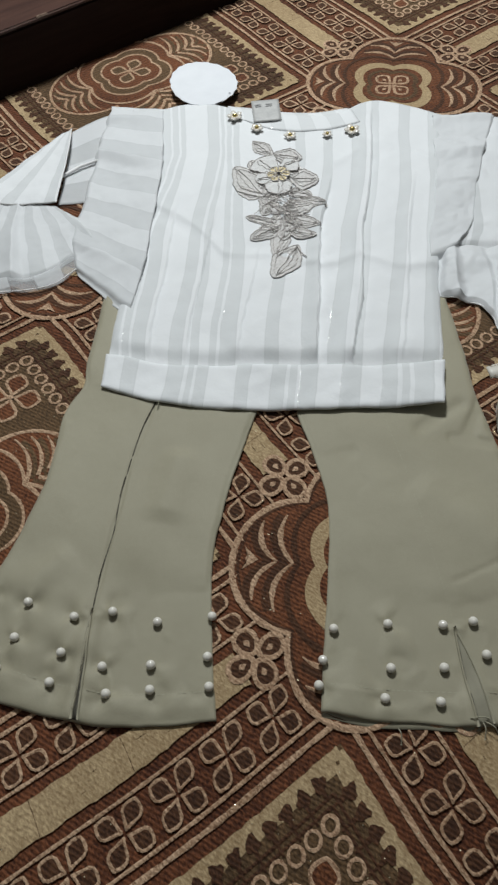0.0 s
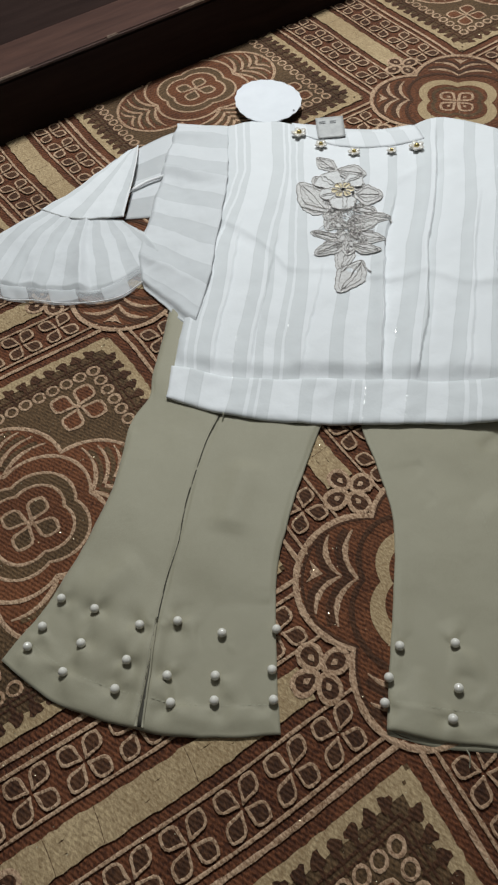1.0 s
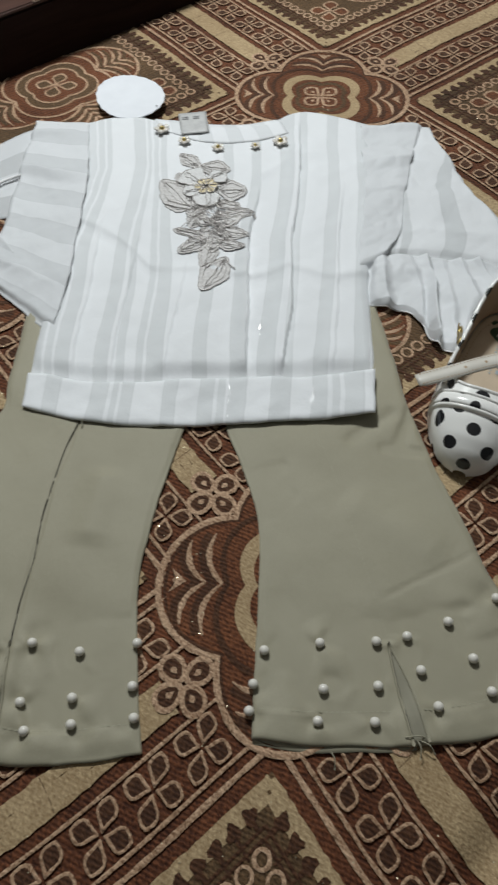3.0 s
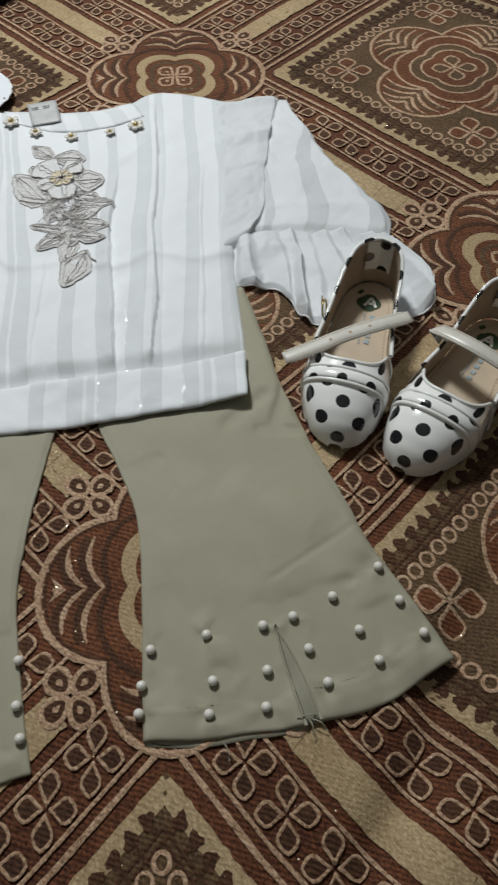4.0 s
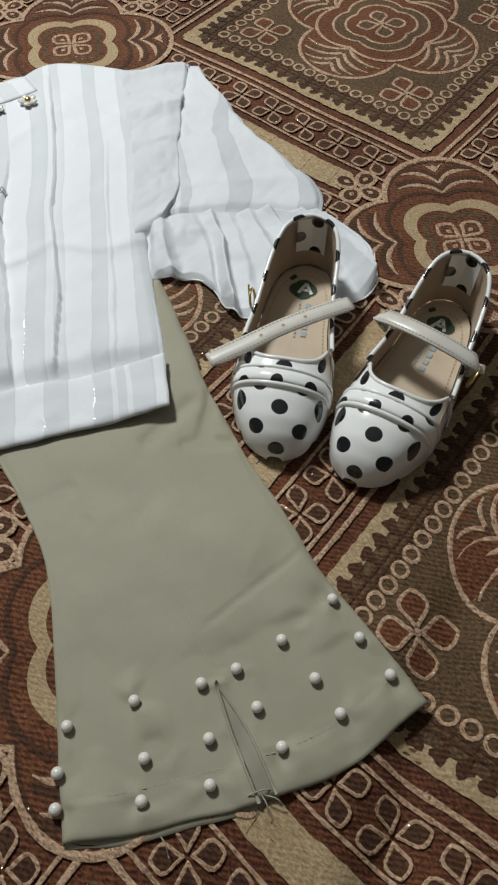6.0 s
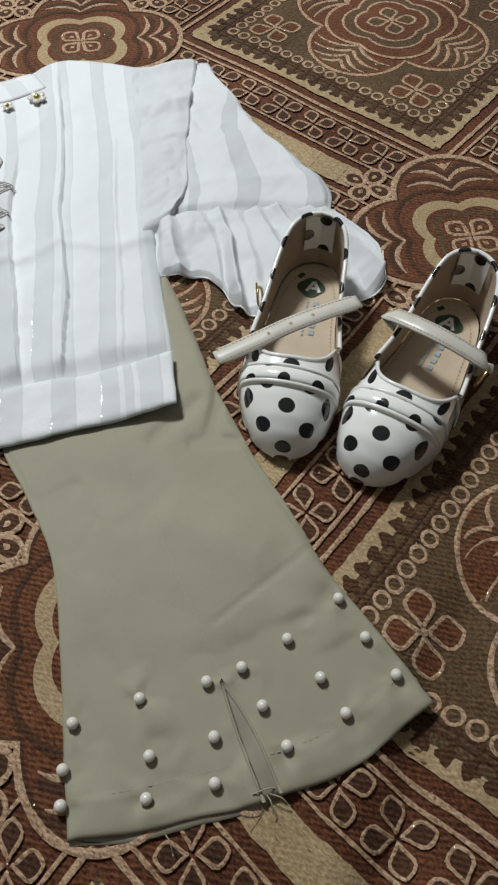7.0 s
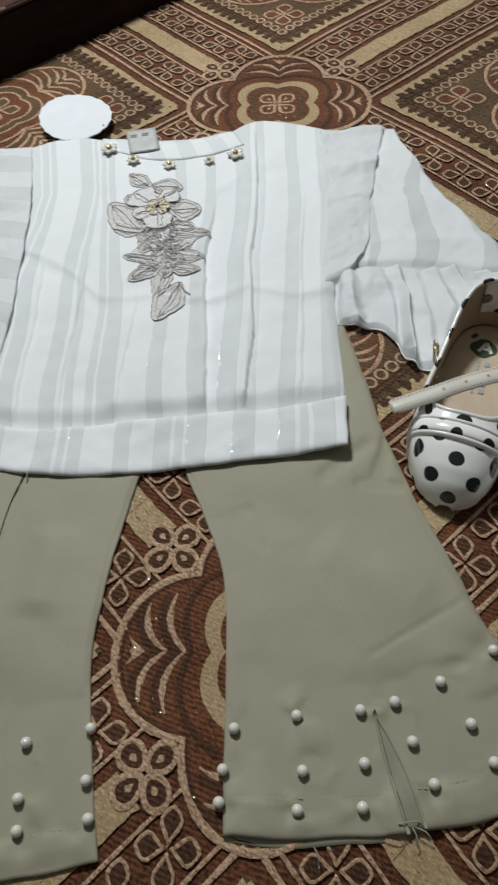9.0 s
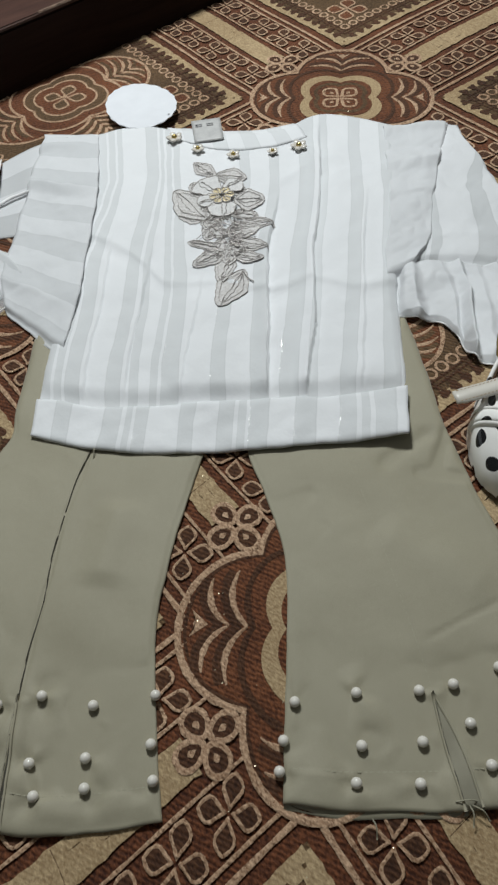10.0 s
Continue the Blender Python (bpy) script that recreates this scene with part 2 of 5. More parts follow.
def empty(name, at=(0, 0, 0), turn=0.0):
    ob = new(name)
    ob.matrix_world = Matrix.Translation(at) @ Matrix.Rotation(turn, 4, "Z")
    ob.empty_display_size = 0.05
    return ob


def box(lo, hi, bevel=0.0):
    bm = bmesh.new()
    c = [(a + b) / 2 for a, b in zip(lo, hi)]
    d = [b - a for a, b in zip(lo, hi)]
    bmesh.ops.create_cube(bm, size=1, matrix=Matrix.Translation(c) @ Matrix.Diagonal((*d, 1)))
    if bevel:
        bmesh.ops.bevel(bm, geom=list(bm.edges), offset=bevel, segments=3, affect="EDGES")
    return bm


def spline(points, count):
    """Catmull-Rom through a few control points, resampled evenly."""
    p = np.array(points, dtype=float)
    p = np.vstack([2 * p[0] - p[1], p, 2 * p[-1] - p[-2]])
    out = []
    for i in range(1, len(p) - 2):
        for t in np.linspace(0, 1, 24, endpoint=False):
            a, b, c, d = p[i - 1:i + 3]
            out.append(0.5 * (2 * b + (c - a) * t + (2 * a - 5 * b + 4 * c - d) * t * t + (3 * b - a - 3 * c + d) * t ** 3))
    out.append(p[-2])
    out = np.array(out)
    s = np.concatenate([[0], np.cumsum(np.linalg.norm(np.diff(out, axis=0), axis=1))])
    q = np.linspace(0, s[-1], count)
    return np.stack([np.interp(q, s, out[:, k]) for k in range(out.shape[1])], axis=1)


def coons(top, bottom, left, right, nu, nv):
    """A patch between four border curves; u runs from left to right, v from top to bottom."""
    T, B, L, R = spline(top, nu), spline(bottom, nu), spline(left, nv), spline(right, nv)
    u, v = np.linspace(0, 1, nu)[None, :, None], np.linspace(0, 1, nv)[:, None, None]
    ruled_v = (1 - v) * T[None] + v * B[None]
    ruled_u = (1 - u) * L[:, None] + u * R[:, None]
    corner = (1 - u) * (1 - v) * T[0] + u * (1 - v) * T[-1] + (1 - u) * v * B[0] + u * v * B[-1]
    return ruled_u + ruled_v - corner


def wrinkle(xy, scale, seed):
    return np.array([noise.noise(Vector((x * scale, y * scale, seed))) for x, y in xy])


def stripe_count(u, v, rows, edges):
    """Turns places across a cloth into a running count of its stripes, whose edges are given at some rows along it."""
    e = np.array(edges, dtype=float)
    out = np.empty_like(u)
    for k in range(len(u)):
        at = [-0.12] + [np.interp(v[k, 0], rows, e[:, m]) for m in range(e.shape[1])] + [1.12]
        out[k] = np.interp(u[k], at, range(len(at)))
    return out


def sheet(name, grid, height, material, parent=None, label="", lip=0.0012, base=None, wobble=0.0, stripes=None, across=0):
    """A cloth panel with thickness: the grid of places lifted by height, closed at its rim and below."""
    nv, nu, _ = grid.shape
    if wobble:
        flat = grid.reshape(-1, 2)
        grid = grid + wobble * np.stack([wrinkle(flat, 38, 4.5) + 0.5 * wrinkle(flat, 95, 2.5), wrinkle(flat, 38, 8.5) + 0.5 * wrinkle(flat, 95, 6.5)], axis=1).reshape(grid.shape)
    top = np.dstack([grid, height])
    low = np.dstack([grid, np.maximum(height - lip, 0.0004) if base is None else np.minimum(np.full_like(height, base), height - 0.0004)])
    verts = np.vstack([top.reshape(-1, 3), low.reshape(-1, 3)])
    k = nv * nu
    faces = []
    for j in range(nv - 1):
        for i in range(nu - 1):
            a = j * nu + i
            faces.append((a, a + nu, a + nu + 1, a + 1))
            faces.append((k + a, k + a + 1, k + a + nu + 1, k + a + nu))
    rim = [i for i in range(nu)] + [j * nu + nu - 1 for j in range(1, nv)] + [(nv - 1) * nu + i for i in range(nu - 2, -1, -1)] + [j * nu for j in range(nv - 2, 0, -1)]
    for a, b in zip(rim, rim[1:] + rim[:1]):
        faces.append((a, b, k + b, k + a))
    uu, vv = np.meshgrid(np.linspace(0, 1, nu), np.linspace(0, 1, nv))
    if stripes is not None:
        if across:
            vv = stripe_count(vv.T, uu.T, *stripes).T
        else:
            uu = stripe_count(uu, vv, *stripes)
    uv = np.stack([uu.ravel(), vv.ravel()], axis=1)
    return raw(name, verts, faces, material, parent, label, True, np.vstack([uv, uv]))


def tube(name, path, radius, material, parent=None, label="", sides=8, closed=False, uv=False):
    """A round cord along a path."""
    p = np.array(path, dtype=float)
    n = len(p)
    tang = np.roll(p, -1, 0) - np.roll(p, 1, 0)
    if not closed:
        tang[0], tang[-1] = p[1] - p[0], p[-1] - p[-2]
    tang /= np.linalg.norm(tang, axis=1)[:, None] + 1e-12
    up = np.array([0, 0, 1.0])
    side = np.cross(tang, up)
    ln = np.linalg.norm(side, axis=1)[:, None]
    side = np.where(ln > 1e-6, side / (ln + 1e-12), [1.0, 0, 0])
    nrm = np.cross(side, tang)
    verts, faces = [], []
    for a in np.linspace(0, 2 * np.pi, sides, endpoint=False):
        verts.append(p + radius * (np.cos(a) * side + np.sin(a) * nrm))
    verts = np.stack(verts, axis=1).reshape(-1, 3)
    for i in range(n if closed else n - 1):
        j = (i + 1) % n
        for s in range(sides):
            t = (s + 1) % sides
            faces.append((i * sides + s, j * sides + s, j * sides + t, i * sides + t))
    if not closed:
        faces.append(tuple(range(sides - 1, -1, -1)))
        faces.append(tuple((n - 1) * sides + s for s in range(sides)))
    uvs = None
    if uv:
        s = np.concatenate([[0], np.cumsum(np.linalg.norm(np.diff(p, axis=0), axis=1))])
        uvs = np.column_stack([np.repeat(s, sides), np.tile(np.linspace(0, 2 * np.pi * radius, sides), n)])
    return raw(name, verts, faces, material, parent, label, uvs=uvs)


# ---- the room ----
tagged(part("floor", box((-2.2, -2.2, -0.06), (3.0, 2.9, -0.016)), floor_cement), "grey cement floor under the patterned carpet", "floor", kind="structure")
for nm, lo, hi in (("wall_north", (-2.3, 2.9, -0.06), (3.1, 3.0, 2.7)), ("wall_south", (-2.3, -2.3, -0.06), (3.1, -2.2, 2.7)),
                   ("wall_west", (-2.3, -2.2, -0.06), (-2.2, 2.9, 2.7)), ("wall_east", (3.0, -2.2, -0.06), (3.1, 2.9, 2.7))):
    tagged(part(nm, box(lo, hi), wall_paint), "plain painted wall of the room", "wall", kind="structure")
tagged(part("ceiling", box((-2.3, -2.3, 2.7), (3.1, 3.0, 2.8)), ceiling_paint), "plain pale painted ceiling of the room", "ceiling", kind="structure")

# ---- the patterned carpet ----
S = 0.39
H = S / 2
DIA = 0.127
X0, X1, Y0, Y1 = -0.86, 2.03, -0.86, 0.86


def warp(p):
    """The carpet lies a little pulled out of square."""
    x, y = p[:, 0], p[:, 1]
    g = np.clip((S - x) / S, 0, 1)
    a = np.interp(y, [-0.4, -0.13, 0.0, 0.3, 0.58], [0.004, 0.010, 0.026, 0.025, 0.0])
    q = p.copy()
    q[:, 0] = x + a * g * np.exp(-np.maximum(0, -x - 0.5) ** 2 * 4)
    q[:, 0] += 0.0011 * np.sin(19 * y + 7 * x) + 0.0006 * np.sin(47 * y - 21 * x)
    q[:, 1] += 0.0011 * np.sin(17 * x - 5 * y + 1.0) + 0.0006 * np.sin(43 * x + 23 * y)
    return q


def dip(x, y):
    """The shallow crease in the carpet beside the trouser hem, and its faint waves."""
    ax, ay, bx, by = 0.135, -0.135, -0.04, -0.182
    ln = math.hypot(bx - ax, by - ay)
    t = ((x - ax) * (bx - ax) + (y - ay) * (by - ay)) / ln ** 2
    d = ((x - ax) * -(by - ay) + (y - ay) * (bx - ax)) / ln
    along = np.exp(-np.clip(np.abs(t - 0.42) - 0.38, 0, 9) ** 2 / 0.05)
    d = d + 0.004 * np.sin(t * 9)
    valley = -0.0080 * np.exp(-(d / 0.013) ** 2) + 0.0020 * np.exp(-((d - 0.034) / 0.015) ** 2)
    side = np.exp(-np.clip(-y - 0.10, 0, 9) ** 2 / 0.02)
    return valley * along + 0.0007 * side * np.sin(21 * x + 9 * y) * np.clip((-0.05 - y) * 8, 0, 1)


FUZZ = np.random.RandomState(5)


class Weave:
    """Collects raised yarn work of one colour."""

    def __init__(self):
        self.v, self.f, self.n = [], [], 0

    def put(self, verts, faces):
        self.v.append(np.asarray(verts, dtype=float))
        self.f.append(np.asarray(faces) + self.n)
        self.n += len(verts)

    def line(self, path, width, z=0.0008, rise=0.0007, closed=False):
        p = np.asarray(path, dtype=float)
        t = np.roll(p, -1, 0) - np.roll(p, 1, 0)
        if not closed:
            t[0], t[-1] = p[1] - p[0], p[-1] - p[-2]
        t /= np.linalg.norm(t, axis=1)[:, None] + 1e-12
        nr = np.stack([-t[:, 1], t[:, 0]], axis=1)
        w = np.broadcast_to(np.asarray(width, dtype=float), (len(p),))[:, None] / 2 * 1.04 * FUZZ.uniform(0.80, 1.20, (len(p), 1))
        k = len(p)
        rows = [np.column_stack([p + nr * w, np.full(k, z)]), np.column_stack([p, np.full(k, z + rise)]), np.column_stack([p - nr * w, np.full(k, z)])]
        f = []
        for i in range(k if closed else k - 1):
            j = (i + 1) % k
            f += [(i, j, k + j, k + i), (k + i, k + j, 2 * k + j, 2 * k + i)]
        self.put(np.vstack(rows), f)

    def fill(self, loop, z, rings=1):
        p = np.asarray(loop, dtype=float)
        k = len(p)
        c = p.mean(0)
        v = [np.column_stack([p + (c - p) * (r / rings), np.full(k, z)]) for r in range(rings)] + [[[c[0], c[1], z]]]
        f = []
        for r in range(rings - 1):
            f += [(r * k + i, r * k + (i + 1) % k, (r + 1) * k + (i + 1) % k, (r + 1) * k + i) for i in range(k)]
        m = (rings - 1) * k
        f += [(m + i, m + (i + 1) % k, m + k, m + k) for i in range(k)]
        self.put(np.vstack(v), f)



YARNS = (line_yarn, dark_yarn, rust_yarn, olive_yarn, pale_yarn)
RELIEF = 0.75


class Motif:
    """One woven figure: yarn work in several colours, joined into one mesh."""

    def __init__(self):
        self.work = [Weave() for _ in YARNS]

    def build(self, name, label):
        verts, faces, mats, n = [], [], [], 0
        for k, w in enumerate(self.work):
            if w.v:
                v, f = np.vstack(w.v), np.vstack(w.f) + n
                n += len(v)
                verts.append(v)
                faces += [tuple(dict.fromkeys(q)) for q in f.tolist()]
                mats += [k] * len(f)
        v = np.vstack(verts)
        v[:, :2] = warp(v[:, :2])
        v[:, 2] = v[:, 2] * RELIEF + dip(v[:, 0], v[:, 1])
        ob = raw(name, v, faces, YARNS[0], carpet, label)
        for m in YARNS[1:]:
            ob.data.materials.append(m)
        ob.data.polygons.foreach_set("material_index", mats)
        return ob


def lobed(tip, cusp, phase, count=64):
    """A closed four-lobed outline with the given reach on and between its lobes."""
    lo, hi = 0.0, tip
    for _ in range(40):
        c = (lo + hi) / 2
        q = tip - c
        rest = q * q - c * c / 2
        r = c / math.sqrt(2) + math.sqrt(rest) if rest > 0 else -1
        if r > cusp:
            lo = c
        else:
            hi = c
    th = np.linspace(0, 2 * np.pi, count, endpoint=False)
    al = (th - phase + np.pi / 4) % (np.pi / 2) - np.pi / 4
    c = lo
    q = tip - c
    r = c * np.cos(al) + np.sqrt(np.maximum(q * q - (c * np.sin(al)) ** 2, 0))
    return np.stack([r * np.cos(th), r * np.sin(th)], axis=1)


def petal(length, width, ang, start=0.002, count=20):
    t = 0.5 - 0.5 * np.cos(np.pi * np.linspace(0, 1, count // 2 + 1))
    half = width / 2 * np.clip(np.sin(np.pi * t ** 1.25), 0, 1) ** 0.80 * (0.45 + 0.55 * np.clip(t * 1.8, 0, 1))
    x = start + (length - start) * t
    p = np.vstack([np.column_stack([x, half]), np.column_stack([x, -half])[-2:0:-1]])
    c, s = math.cos(ang), math.sin(ang)
    return p @ np.array([[c, s], [-s, c]])


def arc_stroke(tip, end, bow, count=9):
    a, b = np.array(tip), np.array(end)
    d = b - a
    nr = np.array([-d[1], d[0]])
    t = np.linspace(0, 1, count)[:, None]
    return a + d * t + nr * bow * 4 * t * (1 - t)


def turned(p, k, at):
    c, s = [(1, 0), (0, 1), (-1, 0), (0, -1)][k]
    return np.asarray(p) @ np.array([[c, s], [-s, c]]) + np.asarray(at)


def rotated(p, ang, at):
    c, s = math.cos(ang), math.sin(ang)
    return np.asarray(p) @ np.array([[c, s], [-s, c]]) + np.asarray(at)


carpet = tagged(new("carpet"), "brown and cream patterned chenille carpet with gold thread", "carpet", kind="structure")
gx, gy = np.meshgrid(np.concatenate([np.linspace(X0, -0.12, 22, endpoint=False), np.linspace(-0.12, 0.26, 96, endpoint=False), np.linspace(0.26, X1, 60)]),
                     np.concatenate([np.linspace(Y0, -0.27, 20, endpoint=False), np.linspace(-0.27, -0.06, 54, endpoint=False), np.linspace(-0.06, Y1, 40)]))
sheet("carpet_field", np.dstack([gx, gy]), dip(gx, gy) - 0.0007, field_yarn, carpet, "reddish brown chenille ground", base=-0.016)

wear = random.Random(4)
lines = dark = rust = olive = pale = None
CELLS_X, CELLS_Y = range(-2, 5), range(-2, 2)


def begin():
    """Starts a new motif; the pens lay their yarn into it."""
    global lines, dark, rust, olive, pale
    motif = Motif()
    lines, dark, rust, olive, pale = motif.work
    return motif



def straight(a, b, count):
    return np.linspace(np.asarray(a), np.asarray(b), count)


def flower(at, length, width, phase, stroke, fill=None, core=True):
    for k in range(4):
        p = petal(length, width, phase + k * math.pi / 2) + np.asarray(at)
        if fill is not None:
            fill.fill(p, 0.00105)
        lines.line(p, stroke, 0.0011, 0.0006, True)
    if core:
        th = np.linspace(0, 2 * np.pi, 8, endpoint=False)
        lines.fill(np.stack([np.cos(th), np.sin(th)], axis=1) * 0.0022 + np.asarray(at), 0.0021)


def medallion(at):
    at = np.asarray(at)
    outer = lobed(0.092, 0.062, 0.0, 96)
    rust.fill(outer + at, 0.0006)
    lines.line(outer + at, 0.0030, 0.0008, 0.0009, True)
    for k in range(4):
        for tip, reach, wide in ((0.049, 0.058, 0.038), (0.058, 0.069, 0.033), (0.067, 0.079, 0.026), (0.076, 0.085, 0.016)):
            for side in (1, -1):
                p = arc_stroke((tip, side * 0.0008), (reach, side * wide), -side * 0.15)
                lines.line(turned(p, k, at), np.interp(np.linspace(0, 1, 9), [0, 0.5, 1], [0.0030, 0.0030, 0.0012]), 0.0008, 0.0008)
                m = arc_stroke((tip + 0.0045, side * 0.0008), (reach + 0.004, side * (wide - 0.005)), -side * 0.15)
                olive.line(turned(m, k, at), 0.0036, 0.0007, 0.0004)
    for tip, cusp, fill, w, z in ((0.058, 0.047, rust, 0.0028, 0.0012), (0.043, 0.035, olive, 0.0022, 0.0014), (0.032, 0.026, rust, 0.0022, 0.0016)):
        p = lobed(tip, cusp, math.pi / 4, 72) + at
        fill.fill(p, z)
        lines.line(p, w, z + 0.0001, 0.0007, True)
    for k in range(4):
        p = petal(0.0215, 0.0150, math.pi / 4 + k * math.pi / 2) + at
        olive.fill(p, 0.0018)
        lines.line(p, 0.0022, 0.0019, 0.0006, True)
    th = np.linspace(0, 2 * np.pi, 8, endpoint=False)
    lines.fill(np.stack([np.cos(th), np.sin(th)], axis=1) * 0.0026 + at, 0.0027)


def node(at):
    at = np.asarray(at)
    ring = lobed(0.0885, 0.0640, math.pi / 4, 96)
    rust.fill(ring + at, 0.0010, 4)
    lines.line(ring + at, 0.0040, 0.0012, 0.0009, True)
    dark.line(ring * 0.955 + at, 0.0020, 0.0012, 0.0004, True)
    taper = np.interp(np.linspace(0, 1, 13), [0, 0.15, 0.6, 1], [0.0016, 0.0026, 0.0038, 0.0010])
    for k in range(4):
        ang = math.pi / 4 + k * math.pi / 2
        for tip, reach, wide in ((0.0490, 0.0565, 0.0330), (0.0595, 0.0715, 0.0275)):
            for side in (1, -1):
                p = arc_stroke((tip, 0), (reach, side * wide), -side * 0.19, 13)
                dark.line(rotated(p + [0.0040, 0], ang, at), 0.0052, 0.0011, 0.0004)
                lines.line(rotated(p, ang, at), taper, 0.0013, 0.0008)
        lines.fill(rotated([(0.0715, 0), (0.0815, 0.0080), (0.0790, 0.0030), (0.0800, 0), (0.0790, -0.0030), (0.0815, -0.0080)], ang, at), 0.0016)
    band = lobed(0.0575, 0.0455, 0.0, 96) + at
    dark.line(band, 0.0036, 0.0013, 0.0005, True)
    cream_o, cream_i = lobed(0.0455, 0.0345, 0.0, 72), lobed(0.0350, 0.0262, 0.0, 72)
    pale.fill(cream_o + at, 0.0016, 3)
    rust.fill(cream_i + at, 0.0020, 2)
    olive.line(lobed(0.0275, 0.0210, 0.0, 60) + at, 0.0040, 0.0021, 0.0004, True)
    for k in range(4):
        p = petal(0.0205, 0.0150, k * math.pi / 2) + at
        lines.line(p, 0.0026, 0.0023, 0.0006, True)
        lines.fill(petal(0.0135, 0.0040, k * math.pi / 2, 0.008, 10) + at, 0.0024)
    for k in range(4):
        c = at + turned([(0.0880, 0)], k, (0, 0))[0]
        for m in range(4):
            a = m * math.pi / 2
            th = np.linspace(0, 2 * np.pi, 22, endpoint=False)
            p = rotated(np.stack([0.0108 + 0.0082 * np.cos(th), (0.0066 + 0.0010 * np.cos(th)) * np.sin(th)], axis=1), a, (0, 0))
            dark.fill(p + c, 0.0014)
            lines.line(p + c, 0.0030, 0.0015, 0.0006, True)
            lines.fill(petal(0.0125, 0.0042, a, 0.007, 10) + c, 0.0020)


def diamond_border(at):
    at = np.asarray(at)
    sq = np.array([(DIA, DIA), (-DIA, DIA), (-DIA, -DIA), (DIA, -DIA)])
    for k in range(4):
        for inset, wide in ((0.0030, 0.0064), (0.0080, 0.0052)):
            e = straight((DIA - inset, -DIA + inset), (DIA - inset, DIA - inset), 60)
            pale.line(turned(e, k, at), wide, 0.0008, 0.0002)
        for off in (0.0175, 0.0215):
            q = straight((DIA - off, -DIA + off), (DIA - off, DIA - off), 60)
            dark.line(turned(q, k, at), 0.0018, 0.0008, 0.0006)
        count = 19
        for i in range(count):
            s = -0.1050 + 0.2100 * i / (count - 1)
            th = np.linspace(0, 2 * np.pi, 12, endpoint=False)
            ragged = 0.0043 * (1 + 0.22 * np.sin(3 * th + i * 2.1) + 0.10 * np.sin(4 * th + i))
            blob = np.stack([ragged * np.cos(th), ragged * np.sin(th)], axis=1) + [DIA - 0.0092, s]
            if abs(s) < DIA - 0.009:
                dark.fill(turned(blob, k, at), 0.0012)
                dark.line(turned([(DIA - 0.0095, s), (DIA - 0.0165, s)], k, at), 0.0026, 0.0011, 0.0002)
            if i < count - 1:
                s2 = s + 0.0058
                if abs(s2) < 0.100:
                    ring = np.stack([0.0044 * np.cos(th), 0.0044 * np.sin(th)], axis=1) + [DIA - 0.0275, s2]
                    lines.line(turned(ring, k, at), 0.0020, 0.0010, 0.0006, True)
                    dark.line(turned([(DIA - 0.0240, s2 + 0.0058), (DIA - 0.0150, s2 + 0.0058)], k, at), 0.0014, 0.0008, 0.0005)
    return sq + at


for ci in CELLS_X:
    for cj in CELLS_Y:
        cx, cy = ci * S, cj * S
        motif = begin()
        node((cx, cy))
        motif.build("rosette", "four-lobed rosette with a cream quatrefoil")
        m = (cx + H, cy + H)
        motif = begin()
        edge = [np.linspace(a, b, 40, endpoint=False) for a, b in zip([(DIA, DIA), (-DIA, DIA), (-DIA, -DIA), (DIA, -DIA)], [(-DIA, DIA), (-DIA, -DIA), (DIA, -DIA), (DIA, DIA)])]
        olive.fill(np.vstack(edge) + m, 0.00035, 44 if (ci, cj) == (0, -1) else 4)
        diamond_border(m)
        for sx, sy in ((1, 1), (1, -1), (-1, 1), (-1, -1)):
            flower((m[0] + sx * 0.0735, m[1] + sy * 0.0735), 0.0220, 0.0165, math.pi / 4, 0.0022, rust)
        motif.build("diamond_panel", "dark olive diamond panel with a cream toothed border")
        motif = begin()
        medallion(m)
        motif.build("medallion", "large ringed flower medallion")
        for along in (0, 1):
            def lay(p):
                p = np.asarray(p, dtype=float)
                return (p if along == 0 else p[:, ::-1]) + [cx, cy]
            motif = begin()
            for off in (-0.0070, 0.0, 0.0070):
                pale.line(lay(straight((0.098, off), (S - 0.098, off), 44)), 0.0072, 0.0007, 0.0002)
            for k in range(9):
                at = 0.108 + (S - 0.216) * (k + wear.uniform(-0.25, 0.25)) / 8
                if wear.random() < 0.45:
                    dark.line(lay(straight((at, -0.0100), (at + wear.uniform(-0.0015, 0.0015), 0.0100), 4)), 0.00035, 0.00085, 0.0001)
            motif.build("cream_bar", "plain cream woven bar")
            for side in (1, -1):
                motif = begin()
                lines.line(lay(straight((0.072, side * 0.0185), (S - 0.072, side * 0.0185), 60)), 0.0020)
                lines.line(lay(straight((0.066, side * 0.0505), (S - 0.066, side * 0.0505), 60)), 0.0022)
                lines.line(lay(straight((0.060, side * 0.0580), (S - 0.060, side * 0.0580), 60)), 0.0030, 0.0006)
                for k in range(-3, 4):
                    c = lay([(H + k * 0.0333, side * 0.0343)])[0]
                    flower(c, 0.0172, 0.0112, math.pi / 4, 0.0017, dark, False)
                motif.build("flower_band", "band of small four-petal flowers between lines")

